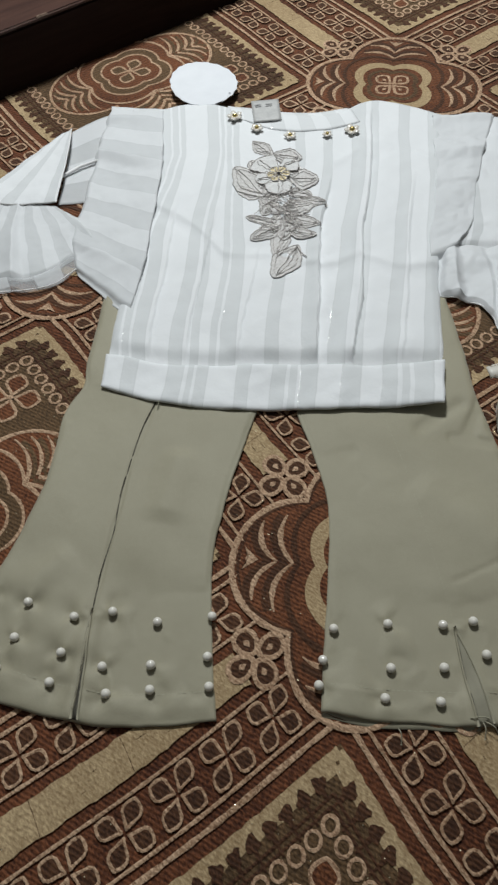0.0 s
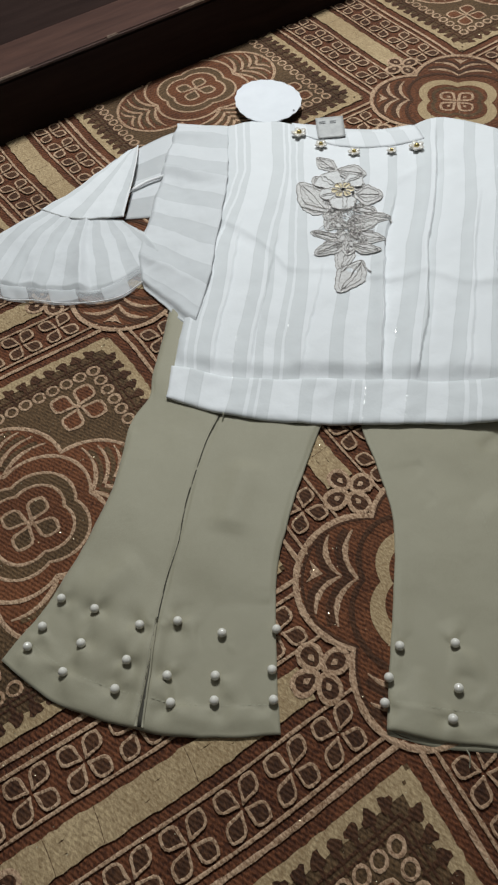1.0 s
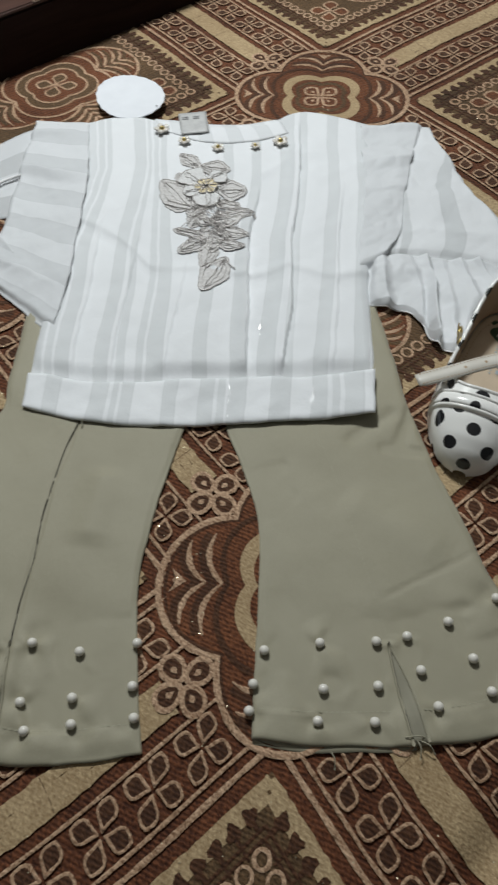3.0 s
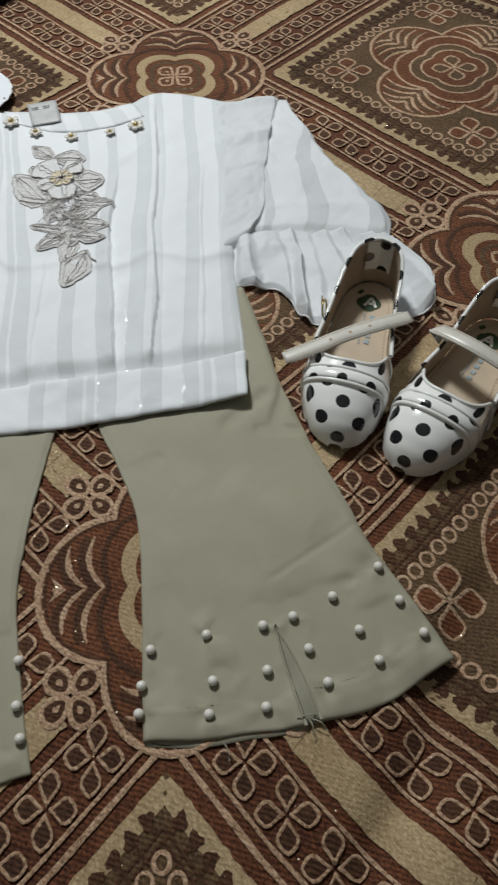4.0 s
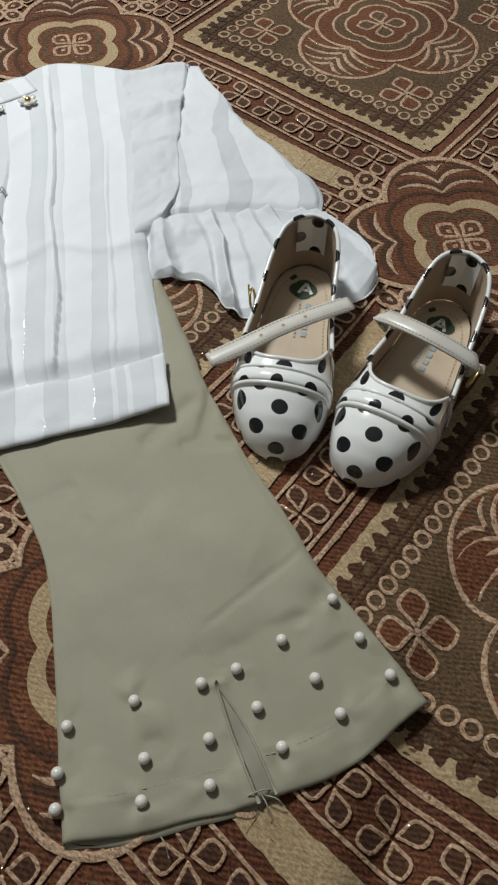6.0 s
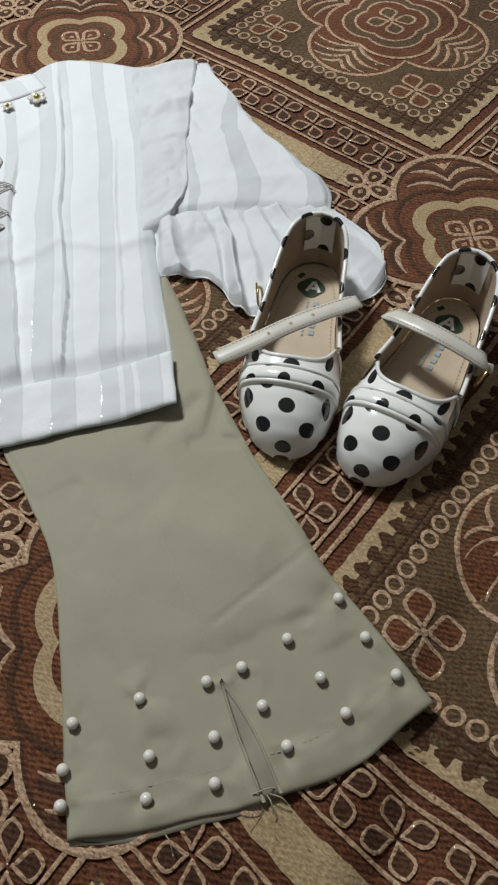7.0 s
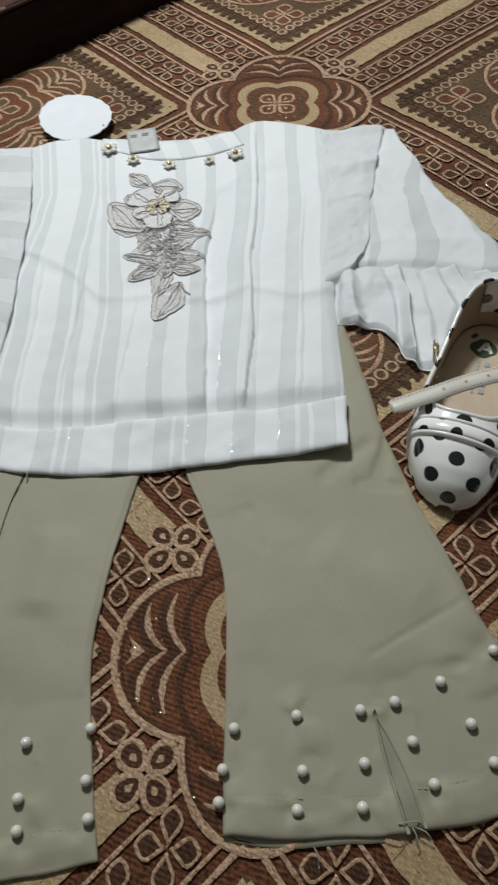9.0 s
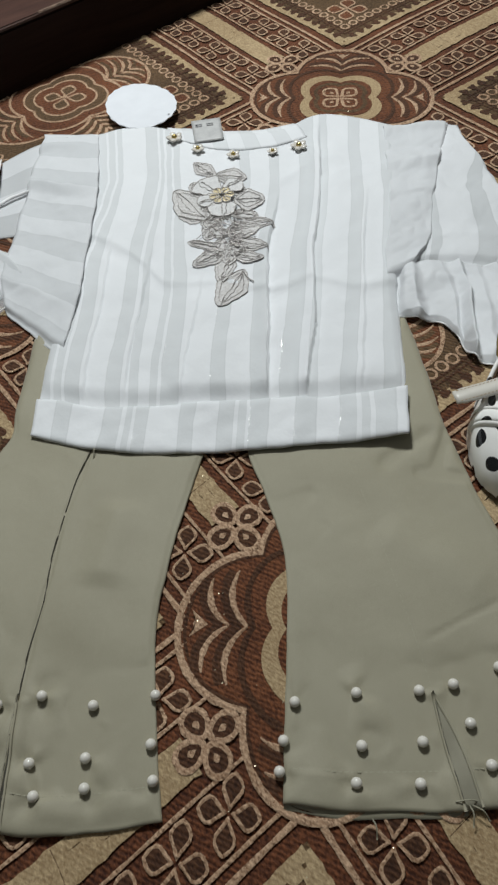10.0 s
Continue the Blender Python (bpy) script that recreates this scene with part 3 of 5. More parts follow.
# ---- the low wooden frame along the carpet ----
bed = tagged(new("wooden_frame"), "low dark brown wooden bed frame with worn edge", "bed frame")
# the rail front takes the darkened wood: its shade is in the colour
part("rail", box((-1.2, 0.632, -0.004), (2.2, 0.695, 0.0585), 0.002), wood_shaded, bed, "front of the rail, darkened as if in shade")
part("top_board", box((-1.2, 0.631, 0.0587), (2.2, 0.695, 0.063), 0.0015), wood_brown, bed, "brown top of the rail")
wear_rng = random.Random(3)
for i in range(7):
    xw = -0.1 + i * 0.11 + wear_rng.uniform(-0.02, 0.02)
    part("worn_chip", box((xw, 0.6304, 0.0616), (xw + wear_rng.uniform(0.01, 0.05), 0.6345, 0.0634), 0.0008), worn_edge, bed)
# added near-black sheet of boards, stands in for the darkness beyond the rail
part("panel", box((-1.2, 0.697, -0.004), (2.2, 1.30, 0.020), 0.003), wood_shaded, bed, "boards coloured near-black for the darkness behind the rail")

# ---- the flared trousers ----
def pillow(nu, nv, rise, edge=0.06, base=0.0016):
    """A soft height that falls away at the rim of a panel."""
    u, v = np.meshgrid(np.linspace(0, 1, nu), np.linspace(0, 1, nv))
    d = np.minimum(np.minimum(u, 1 - u), np.minimum(v, 1 - v))
    return base + rise * np.clip(d / edge, 0, 1) ** 0.5


def near_line(grid, a, b):
    """Distance from a line, along it (0 to 1), and the signed side."""
    a, b = np.asarray(a), np.asarray(b)
    d = b - a
    ln = np.linalg.norm(d)
    t = ((grid - a) @ d) / ln ** 2
    side = ((grid - a) @ np.array([-d[1], d[0]])) / ln
    return side, t


def fold(grid, a, b, depth, width):
    side, t = near_line(grid, a, b)
    fade = np.clip(np.minimum(t, 1 - t) * 6 + 0.25, 0, 1) * (t > -0.05) * (t < 1.05)
    return -depth * np.exp(-(side / width) ** 2) * fade


def stitches(name, a, b, step, parent, z, material, width=0.0007):
    """A row of small stitches."""
    a, b = np.asarray(a, float), np.asarray(b, float)
    n = max(2, int(np.linalg.norm(b - a) / step))
    d = (b - a) / n
    nr = np.array([-d[1], d[0]]) / np.linalg.norm(d) * width / 2
    verts, faces = [], []
    for i in range(n):
        p, q = a + d * i, a + d * (i + 0.6)
        zz = z(p) if callable(z) else z
        k = len(verts)
        verts += [(*(p - nr), zz), (*(q - nr), zz), (*(q + nr), zz), (*(p + nr), zz)]
        faces.append((k, k + 1, k + 2, k + 3))
    return raw(name, verts, faces, material, parent)


trousers = tagged(new("trousers"), "khaki green flared child's trousers with pearl trimmed hems", "trousers")
NU, NV = 110, 170
left_grid = coons([(0.020, 0.325), (0.060, 0.255), (0.095, 0.185)],
                  [(-0.222, 0.115), (-0.213, 0.092), (-0.200, 0.067), (-0.169, 0.031), (-0.148, 0.012), (-0.102, -0.017)],
                  [(0.020, 0.325), (-0.028, 0.269), (-0.048, 0.243), (-0.072, 0.228), (-0.114, 0.181), (-0.174, 0.138), (-0.222, 0.115)],
                  [(0.095, 0.185), (0.046, 0.147), (0.022, 0.129), (-0.008, 0.105), (-0.034, 0.082), (-0.055, 0.058), (-0.077, 0.025), (-0.102, -0.017)], NU, NV)
right_grid = coons([(0.100, 0.185), (0.165, 0.170), (0.228, 0.145)],
                   [(-0.051, -0.048), (-0.035, -0.064), (-0.014, -0.082), (0.017, -0.107), (0.040, -0.123), (0.065, -0.134), (0.100, -0.143)],
                   [(0.100, 0.185), (0.066, 0.127), (0.054, 0.095), (0.041, 0.063), (0.023, 0.037), (-0.018, -0.011), (-0.051, -0.048)],
                   [(0.228, 0.145), (0.210, 0.113), (0.176, 0.056), (0.156, 0.015), (0.146, -0.010), (0.123, -0.065), (0.110, -0.111), (0.100, -0.143)], NU, NV)


PEARLS_L = [(-.173, .130), (-.158, .111), (-.191, .120), (-.175, .096), (-.204, .113), (-.192, .086), (-.139, .085), (-.156, .070), (-.170, .059),
            (-.118, .074), (-.099, .052), (-.070, .035), (-.140, .048), (-.116, .032), (-.086, .016), (-.146, .033), (-.124, .020), (-.095, .001)]
PEARLS_R = [(-.015, -.015), (.013, -.032), (.039, -.052), (-.032, -.026), (-.043, -.036), (-.003, -.053), (-.017, -.064), (.022, -.071), (.007, -.084),
            (.055, -.061), (.080, -.070), (.113, -.078), (.105, -.100), (.047, -.080), (.075, -.094), (.099, -.122), (.040, -.100), (.069, -.113)]


def leg_height(grid, seed, folds, slit_a, slit_b, gap, spots):
    flat = grid.reshape(-1, 2)
    h = pillow(NU, NV, 0.0023, 0.030)
    vv = np.linspace(0, 1, NV)[:, None]
    h += (0.0022 * wrinkle(flat, 13, seed)).reshape(h.shape) + (0.0025 * wrinkle(flat * [1.0, 0.7], 36, seed + 3)).reshape(h.shape) * (0.35 + 0.9 * np.clip(vv * 2 - 1, 0, 1))
    h += (0.0008 * wrinkle(flat, 95, seed + 5)).reshape(h.shape) * np.clip(vv * 3 - 2, 0, 1)
    for a, b, depth, width in folds:
        h += fold(grid, a, b, depth * 1.6, width)
    for px, py in spots:
        dx, dy = grid[..., 0] - px, grid[..., 1] - py
        rr = np.hypot(dx, dy)
        turn = np.arctan2(dy, dx)
        h += np.exp(-(rr / 0.011) ** 2) * (-0.0016 + 0.0020 * np.sin(2 * turn + px * 400) * np.clip(rr / 0.005, 0, 1))
    side, t = near_line(grid, slit_a, slit_b)
    h += 0.0016 * (t > 0) * np.exp(-((np.abs(side) - gap * np.clip(t, 0, 1) - 0.003) / 0.004) ** 2)
    v = np.linspace(0, 1, NV)[:, None]
    h += 0.0006 * (v > 0.945)
    return np.maximum(h, 0.0026)


left_h = leg_height(left_grid, 1.3, [((-0.131, 0.079), (-0.052, 0.164), 0.0008, 0.0010), ((-0.052, 0.164), (-0.010, 0.197), 0.0008, 0.0010),
                                     ((-0.075, 0.222), (-0.040, 0.234), 0.0006, 0.0040), ((-0.112, 0.060), (-0.062, 0.040), 0.0022, 0.0060),
                                     ((-0.175, 0.120), (-0.120, 0.125), -0.0012, 0.0100), ((-0.060, 0.110), (-0.020, 0.150), -0.0014, 0.0120)],
                    (-0.130, 0.081), (-0.170, 0.030), 0.0010, PEARLS_L)
right_h = leg_height(right_grid, 7.7, [((0.178, 0.055), (0.142, 0.034), 0.0022, 0.0035), ((0.160, 0.018), (0.136, 0.044), 0.0020, 0.0028), ((0.168, 0.060), (0.120, 0.062), 0.0010, 0.0050), ((0.128, -0.050), (0.060, -0.035), 0.0005, 0.0013),
                                       ((0.050, -0.052), (0.100, -0.072), 0.0014, 0.0035), ((0.050, 0.082), (0.080, 0.074), 0.0006, 0.0040),
                                       ((0.040, 0.060), (0.070, 0.052), 0.0006, 0.0040), ((0.068, -0.088), (0.105, -0.098), 0.0012, 0.0030),
                                       ((0.090, 0.030), (0.110, -0.040), -0.0012, 0.0140), ((0.020, -0.020), (0.005, -0.070), -0.0009, 0.0080)],
                     (0.044, -0.056), (0.017, -0.110), 0.0042, PEARLS_R)
leg_l = sheet("leg", left_grid, left_h, twill, trousers, base=0.0006, wobble=0.0009)
leg_r = sheet("leg", right_grid, right_h, twill, trousers, base=0.0006, wobble=0.0009)


def height_at(grid, h):
    flat, hh = grid.reshape(-1, 2), h.ravel()
    return lambda p: float(hh[np.argmin(((flat - np.asarray(p)[:2]) ** 2).sum(1))])


# the back layer of the hem shows a little below the front one
back_lo = np.array([(-0.0525, -0.0500), (-0.0368, -0.0665), (-0.0160, -0.0845), (0.0150, -0.1080)])
back_grid = coons([tuple(p + [0.016, 0.014]) for p in back_lo], [tuple(p) for p in back_lo], [tuple(back_lo[0] + [0.016, 0.014]), tuple(back_lo[0])], [tuple(back_lo[-1] + [0.016, 0.014]), tuple(back_lo[-1])], 40, 8)
sheet("back_hem", back_grid, 0.0012 + (0.0008 * wrinkle(back_grid.reshape(-1, 2), 60, 2.0)).reshape(8, 40), twill, leg_r, "back layer of the hem", lip=0.0009, wobble=0.0009)
zl, zr = height_at(left_grid, left_h), height_at(right_grid, right_h)


def hem_stitch(grid, z, leg, row, lo, hi, seed):
    """Dashed stitch line a little above the hem."""
    verts, faces = [], []
    for i in range(lo, hi, 2):
        p, q = grid[row, i], grid[row, i] * 0.35 + grid[row, min(i + 2, NU - 1)] * 0.65
        d = (q - p) / (np.linalg.norm(q - p) + 1e-9)
        nr = np.array([-d[1], d[0]]) * 0.0003
        k, zz = len(verts), z(p) + 0.00012
        verts += [(*(p - nr), zz), (*(q - nr), zz), (*(q + nr), zz), (*(p + nr), zz)]
        faces.append((k, k + 1, k + 2, k + 3))
    raw("hem_stitch", verts, faces, seam_thread, leg)


hem_stitch(left_grid, zl, leg_l, NV - 11, 3, NU - 3, 1)
hem_stitch(right_grid, zr, leg_r, NV - 11, 3, NU - 3, 2)


def slit(leg, z, left_edge, right_edge, label, inner=twill_shaded):
    """A slit laid over the leg: a strip coloured as shaded between two rolled edges."""
    a, b = spline(left_edge, 16), spline(right_edge, 16)
    g = np.stack([a * (1 - t) + b * t for t in np.linspace(0, 1, 6)], axis=1)
    hh = np.array([[z(p) for p in row] for row in g]) + 0.0004
    gus = sheet("slit_gusset", g, hh, inner, leg, label, lip=0.0003)
    for e, r in ((a, 0.0009), (b, 0.0007)):
        tube("rolled_edge", [(*p, z(p) + 0.0006) for p in e], r, twill, leg, sides=6)
    tube("slit_dark_line", [(*p, z(p) + 0.0011) for p in a + [0.0006, 0.0004]], 0.00035, slit_shade, leg, sides=5)
    return gus


slit(leg_l, zl, [(-0.128, 0.083), (-0.150, 0.056), (-0.1695, 0.033)], [(-0.128, 0.083), (-0.148, 0.055), (-0.1665, 0.030)], "dark strip for the shade in the closed slit", slit_shade)
slit(leg_r, zr, [(0.044, -0.057), (0.030, -0.079), (0.0150, -0.106)], [(0.044, -0.057), (0.0365, -0.082), (0.0225, -0.110)], "inner layer in the open slit, shade put into its colour")
for a, b in (((-0.129, 0.081), (-0.090, 0.122)), ((-0.090, 0.122), (-0.052, 0.164)), ((-0.050, 0.166), (-0.012, 0.196))):
    q = spline([a, ((a[0] + b[0]) / 2 - 0.0012, (a[1] + b[1]) / 2 + 0.001), b], 22)
    tube("seam_cord", [(*p, zl(p) + 0.0003) for p in q], 0.00036, slit_shade, leg_l, sides=5)
for leg, z, a, b in ((leg_r, zr, (0.121, 0.107), (0.096, 0.045)), (leg_r, zr, (0.096, 0.045), (0.046, -0.055))):
    stitches("seam_stitch", a, b, 0.0032, leg, lambda p, z=z: z(p) + 0.0001, seam_thread, 0.0003)

pearl_mesh = bmesh.new()
bmesh.ops.create_icosphere(pearl_mesh, subdivisions=3, radius=0.0029)
pearl_data = bpy.data.meshes.new("pearl")
pearl_mesh.to_mesh(pearl_data)
pearl_mesh.free()
pearl_data.polygons.foreach_set("use_smooth", [True] * len(pearl_data.polygons))
pearl_data.materials.append(pearl_white)
for leg, z, spots in ((leg_l, zl, PEARLS_L), (leg_r, zr, PEARLS_R)):
    for x, y in spots:
        p = new("pearl", pearl_data)
        p.parent = leg
        p.location = (x, y, z((x, y)) + 0.0026)
for leg, pts in ((leg_r, [(0.018, -0.105), (0.013, -0.113)]), (leg_r, [(0.019, -0.106), (0.021, -0.116)]), (leg_r, [(0.014, -0.100), (0.024, -0.108)]), (leg_r, [(-0.022, -0.080), (-0.026, -0.088)]), (leg_l, [(-0.010, 0.195), (-0.016, 0.188)])):
    a, b = pts
    path = spline([(*a, 0.006), ((a[0] + b[0]) / 2 + 0.001, (a[1] + b[1]) / 2, 0.007), (*b, 0.003)], 8)
    tube("loose_thread", path, 0.00035, seam_thread, leg, sides=5)

# ---- the striped blouse ----
blouse = tagged(new("blouse"), "white striped organza child's blouse with silver flower applique", "blouse")
BU, BV = 260, 150
body_grid = coons([(0.165, 0.505), (0.213, 0.487), (0.240, 0.452), (0.268, 0.418), (0.305, 0.386), (0.345, 0.380), (0.366, 0.362), (0.390, 0.317)],
                  [(-0.019, 0.254), (0.012, 0.217), (0.057, 0.181), (0.108, 0.141), (0.132, 0.121), (0.174, 0.090)],
                  [(0.165, 0.505), (0.118, 0.425), (0.075, 0.370), (0.040, 0.322), (0.004, 0.285), (-0.019, 0.254)],
                  [(0.390, 0.317), (0.317, 0.239), (0.272, 0.198), (0.230, 0.153), (0.194, 0.112), (0.174, 0.090)], BU, BV)
bu, bv = np.meshgrid(np.linspace(0, 1, BU), np.linspace(0, 1, BV))
body_h = 0.0046 + 0.0040 * np.clip(np.minimum(np.minimum(bu, 1 - bu), np.minimum(bv, (1.0 - bv) * 0.35 + 0.012)) / 0.025, 0, 1) ** 0.5
flat = body_grid.reshape(-1, 2)
body_h += (0.0022 * wrinkle(flat, 13, 3.1) + 0.0015 * wrinkle(flat, 30, 9.4) + 0.0005 * wrinkle(flat, 80, 1.4)).reshape(body_h.shape)
PLEAT_V = [0.25, 0.52, 0.66, 0.80, 0.97]
for places, w, depth, v0 in (([0.620, 0.607, 0.614, 0.627, 0.633], 0.034, 0.0044, 0.30), ([0.761, 0.757, 0.753, 0.761, 0.735], 0.030, 0.0046, 0.04),
                             ([0.290, 0.262, 0.245, 0.240, 0.243], 0.030, 0.0012, 0.45), ([0.150, 0.128, 0.120, 0.122, 0.130], 0.030, 0.0014, 0.40),
                             ([0.430, 0.420, 0.415, 0.405, 0.395], 0.030, 0.0010, 0.55), ([0.900, 0.905, 0.905, 0.900, 0.885], 0.030, 0.0010, 0.30)):
    line = np.interp(bv, PLEAT_V, places)
    on = np.clip((bv - v0) * 6, 0, 1)
    body_h += depth * on * np.where(bu < line, np.exp(-((bu - line) / w) ** 2), 0.0)
crease = np.interp(bu, [0.0, 0.06, 0.30, 0.62, 0.88, 1.0], [0.42, 0.45, 0.62, 0.655, 0.675, 0.67]) + 0.008 * np.sin(bu * 23)
body_h += 0.0011 * np.exp(-((bv - crease) / 0.020) ** 2) * np.where(bv < crease, 1.0, np.exp(-((bv - crease) / 0.010) ** 2))
body_h -= 0.0007 * np.exp(-((bv - crease - 0.035) / 0.025) ** 2)
body_h += 0.0011 * np.exp(-((bv - 0.20 - 0.3 * np.abs(bu - 0.8)) / 0.02) ** 2) * (bu > 0.62)
body_h += 0.0006 * np.sin(bu * 2 * np.pi * 11 + 2 * np.sin(bu * 9)) * np.clip((bv - 0.86) * 7, 0, 1)
tuck = np.clip((bv - 0.945) / 0.045, 0, 1)
tuck = tuck * tuck * (3 - 2 * tuck)
body_h = np.maximum(body_h * (1 - tuck) + 0.0044 * tuck, 0.0035)
BODY_STRIPES = ([0.25, 0.60, 0.95], [
    (0.058, 0.086, 0.092, 0.112, 0.119, 0.135, 0.208, 0.247, 0.254, 0.266, 0.273, 0.291, 0.297, 0.317, 0.502, 0.533, 0.591, 0.622, 0.691, 0.745, 0.762, 0.785, 0.849, 0.886, 0.946, 0.990),
    (0.002, 0.020, 0.027, 0.048, 0.056, 0.100, 0.186, 0.226, 0.236, 0.258, 0.303, 0.324, 0.331, 0.372, 0.470, 0.508, 0.568, 0.607, 0.680, 0.735, 0.756, 0.780, 0.858, 0.899, 0.962, 1.002),
    (0.004, 0.030, 0.038, 0.062, 0.070, 0.115, 0.185, 0.228, 0.251, 0.278, 0.309, 0.330, 0.337, 0.390, 0.475, 0.517, 0.583, 0.633, 0.660, 0.714, 0.738, 0.765, 0.826, 0.870, 0.942, 0.988)])
body = sheet("body_panel", body_grid, body_h, shirt_stripe, blouse, base=0.003, wobble=0.0009, stripes=BODY_STRIPES)
zb = height_at(body_grid, body_h)

band_grid = coons([(-0.019, 0.257), (0.012, 0.220), (0.057, 0.184), (0.108, 0.144), (0.132, 0.124), (0.176, 0.092)],
                  [(-0.038, 0.232), (-0.010, 0.191), (0.027, 0.156), (0.065, 0.126), (0.104, 0.097), (0.149, 0.064)],
                  [(-0.019, 0.257), (-0.038, 0.232)], [(0.176, 0.092), (0.149, 0.064)], 120, 22)
band_h = pillow(120, 22, 0.0016, 0.10, 0.0058)
band_h += (0.0026 * wrinkle(band_grid.reshape(-1, 2), 30, 5.0) + 0.0007 * wrinkle(band_grid.reshape(-1, 2), 90, 7.0)).reshape(band_h.shape)
u2 = np.linspace(0, 1, 120)[None, :]
band_h += 0.0058 * np.clip((u2 - 0.66) * 3.0, 0, 1)
BAND_STRIPES = ([0.0, 1.0], [(0.060, 0.105, 0.193, 0.250, 0.257, 0.277, 0.284, 0.319, 0.403, 0.445, 0.504, 0.548, 0.556, 0.580, 0.588, 0.640, 0.706, 0.765, 0.822, 0.870, 0.878, 0.905, 0.913, 0.970)] * 2)
waist = sheet("waistband", band_grid, band_h, shirt_stripe, blouse, "hem band gathered under the pleats", lip=0.0014, wobble=0.0010, stripes=BAND_STRIPES)
zw = height_at(band_grid, band_h)


def frilled(name, top, bottom, left, right, nu, nv, z0, z1, waves, amp, material, parent, label="", seed=1.0, skew=0.0, lip=0.0004, crumple=1.0, press=None, stripes=None):
    """A loose panel whose folds deepen towards its free (bottom) edge."""
    g = coons(top, bottom, left, right, nu, nv)
    u, v = np.meshgrid(np.linspace(0, 1, nu), np.linspace(0, 1, nv))
    h = z0 + (z1 - z0) * v
    turn = waves * u + 0.35 * np.sin(5 * u + seed) + 0.16 * np.sin(17 * u + 2 * seed) + (skew + 0.10 * np.sin(9 * u + seed)) * v
    saw = turn - np.floor(turn)
    lean = np.where(saw < 0.72, saw / 0.72, (1 - saw) / 0.28)
    big = 0.55 + 0.45 * np.sin(np.floor(turn) * 2.4 + seed)
    h = h + amp * (0.30 + 0.70 * v) * lean ** 1.4 * big
    flat_g = g.reshape(-1, 2)
    h = h + crumple * 0.0007 * np.abs(wrinkle(flat_g * [1.0, 1.4], 75, seed + 7)).reshape(h.shape)
    h = h + crumple * (0.0030 * wrinkle(g.reshape(-1, 2), 22, seed) + 0.0008 * wrinkle(g.reshape(-1, 2), 60, seed + 2)).reshape(h.shape)
    rim = np.clip(np.minimum(np.minimum(u, 1 - u), 1 - v) / 0.04, 0.45, 1)
    if press:
        a, b, reach = np.asarray(press[0]), np.asarray(press[1]), press[2]
        t = np.clip(((g - a) @ (b - a)) / ((b - a) @ (b - a)), 0, 1)
        away = np.linalg.norm(g - a - t[..., None] * (b - a), axis=2)
        h = np.minimum(h, 0.0045 + np.clip(away - reach, 0, 1) * 0.8)
    ob = sheet(name, g, np.maximum(h * rim, 0.0022), material, parent, label, lip=lip, wobble=0.0022, stripes=stripes, across=1)
    return ob, g, h


# the sleeve stretched out beyond the frilled shoulder, then its gathered cuff
sleeve_l = empty("sleeve")
sleeve_l.parent = blouse
gl = coons([(0.086, 0.531), (0.094, 0.529)], [(-0.026, 0.500), (-0.007, 0.467), (0.030, 0.436)],
           [(0.086, 0.531), (0.033, 0.514), (-0.026, 0.500)], [(0.094, 0.529), (0.078, 0.500), (0.052, 0.463), (0.030, 0.436)], 60, 60)
su, sv_ = np.meshgrid(np.linspace(0, 1, 60), np.linspace(0, 1, 60))
hl = 0.0045 + 0.0090 * su ** 1.6 * np.sin(np.pi * np.clip(0.08 + 0.72 * sv_, 0, 1)) + (0.0016 * wrinkle(gl.reshape(-1, 2), 24, 2.0) + 0.0008 * wrinkle(gl.reshape(-1, 2), 70, 3.0)).reshape(su.shape)
sheet("sleeve_panel", gl, hl, shirt_stripe, sleeve_l, lip=0.0008, wobble=0.0010, stripes=([0.0, 1.0], [(0.02, 0.10, 0.36, 0.52, 0.86, 0.98)] * 2))
tube("sleeve_edge", [(*p, z) for p, z in zip(gl[:, -1], hl[:, -1])], 0.0007, paper_white, sleeve_l, sides=6)
gi = coons([(0.094, 0.529), (0.130, 0.530), (0.160, 0.520)], [(0.032, 0.440), (0.060, 0.425), (0.090, 0.410)], [(0.094, 0.529), (0.052, 0.466), (0.032, 0.440)], [(0.160, 0.520), (0.125, 0.470), (0.090, 0.410)], 40, 40)
sheet("sleeve_inside", gi, 0.0030 + (0.0012 * wrinkle(gi.reshape(-1, 2), 30, 6.0)).reshape(40, 40), sleeve_inner, sleeve_l, "shaded inside of the open sleeve", lip=0.0008)
tube("loop_tape", [(0.052, 0.470, 0.0058), (0.074, 0.472, 0.0060), (0.098, 0.468, 0.0058)], 0.0015, paper_white, sleeve_l, "small white ribbon loop", sides=6)
LEFT_CUFF = [(-0.120, 0.455), (-0.102, 0.413), (-0.079, 0.392), (-0.056, 0.370), (-0.022, 0.352), (0.007, 0.355), (0.038, 0.361)]
cuff_in = [(x + 0.004, y + 0.013) for x, y in LEFT_CUFF]
frilled("cuff_frill", [(-0.024, 0.502), (-0.007, 0.468), (0.030, 0.434)], cuff_in,
        [(-0.024, 0.502), (-0.070, 0.496), cuff_in[0]], [(0.030, 0.434), (0.040, 0.404), cuff_in[-1]], 150, 46, 0.006, 0.0055, 4.6, 0.0075, frill_stripe, sleeve_l, "gathered white cuff frill", seed=4.0)
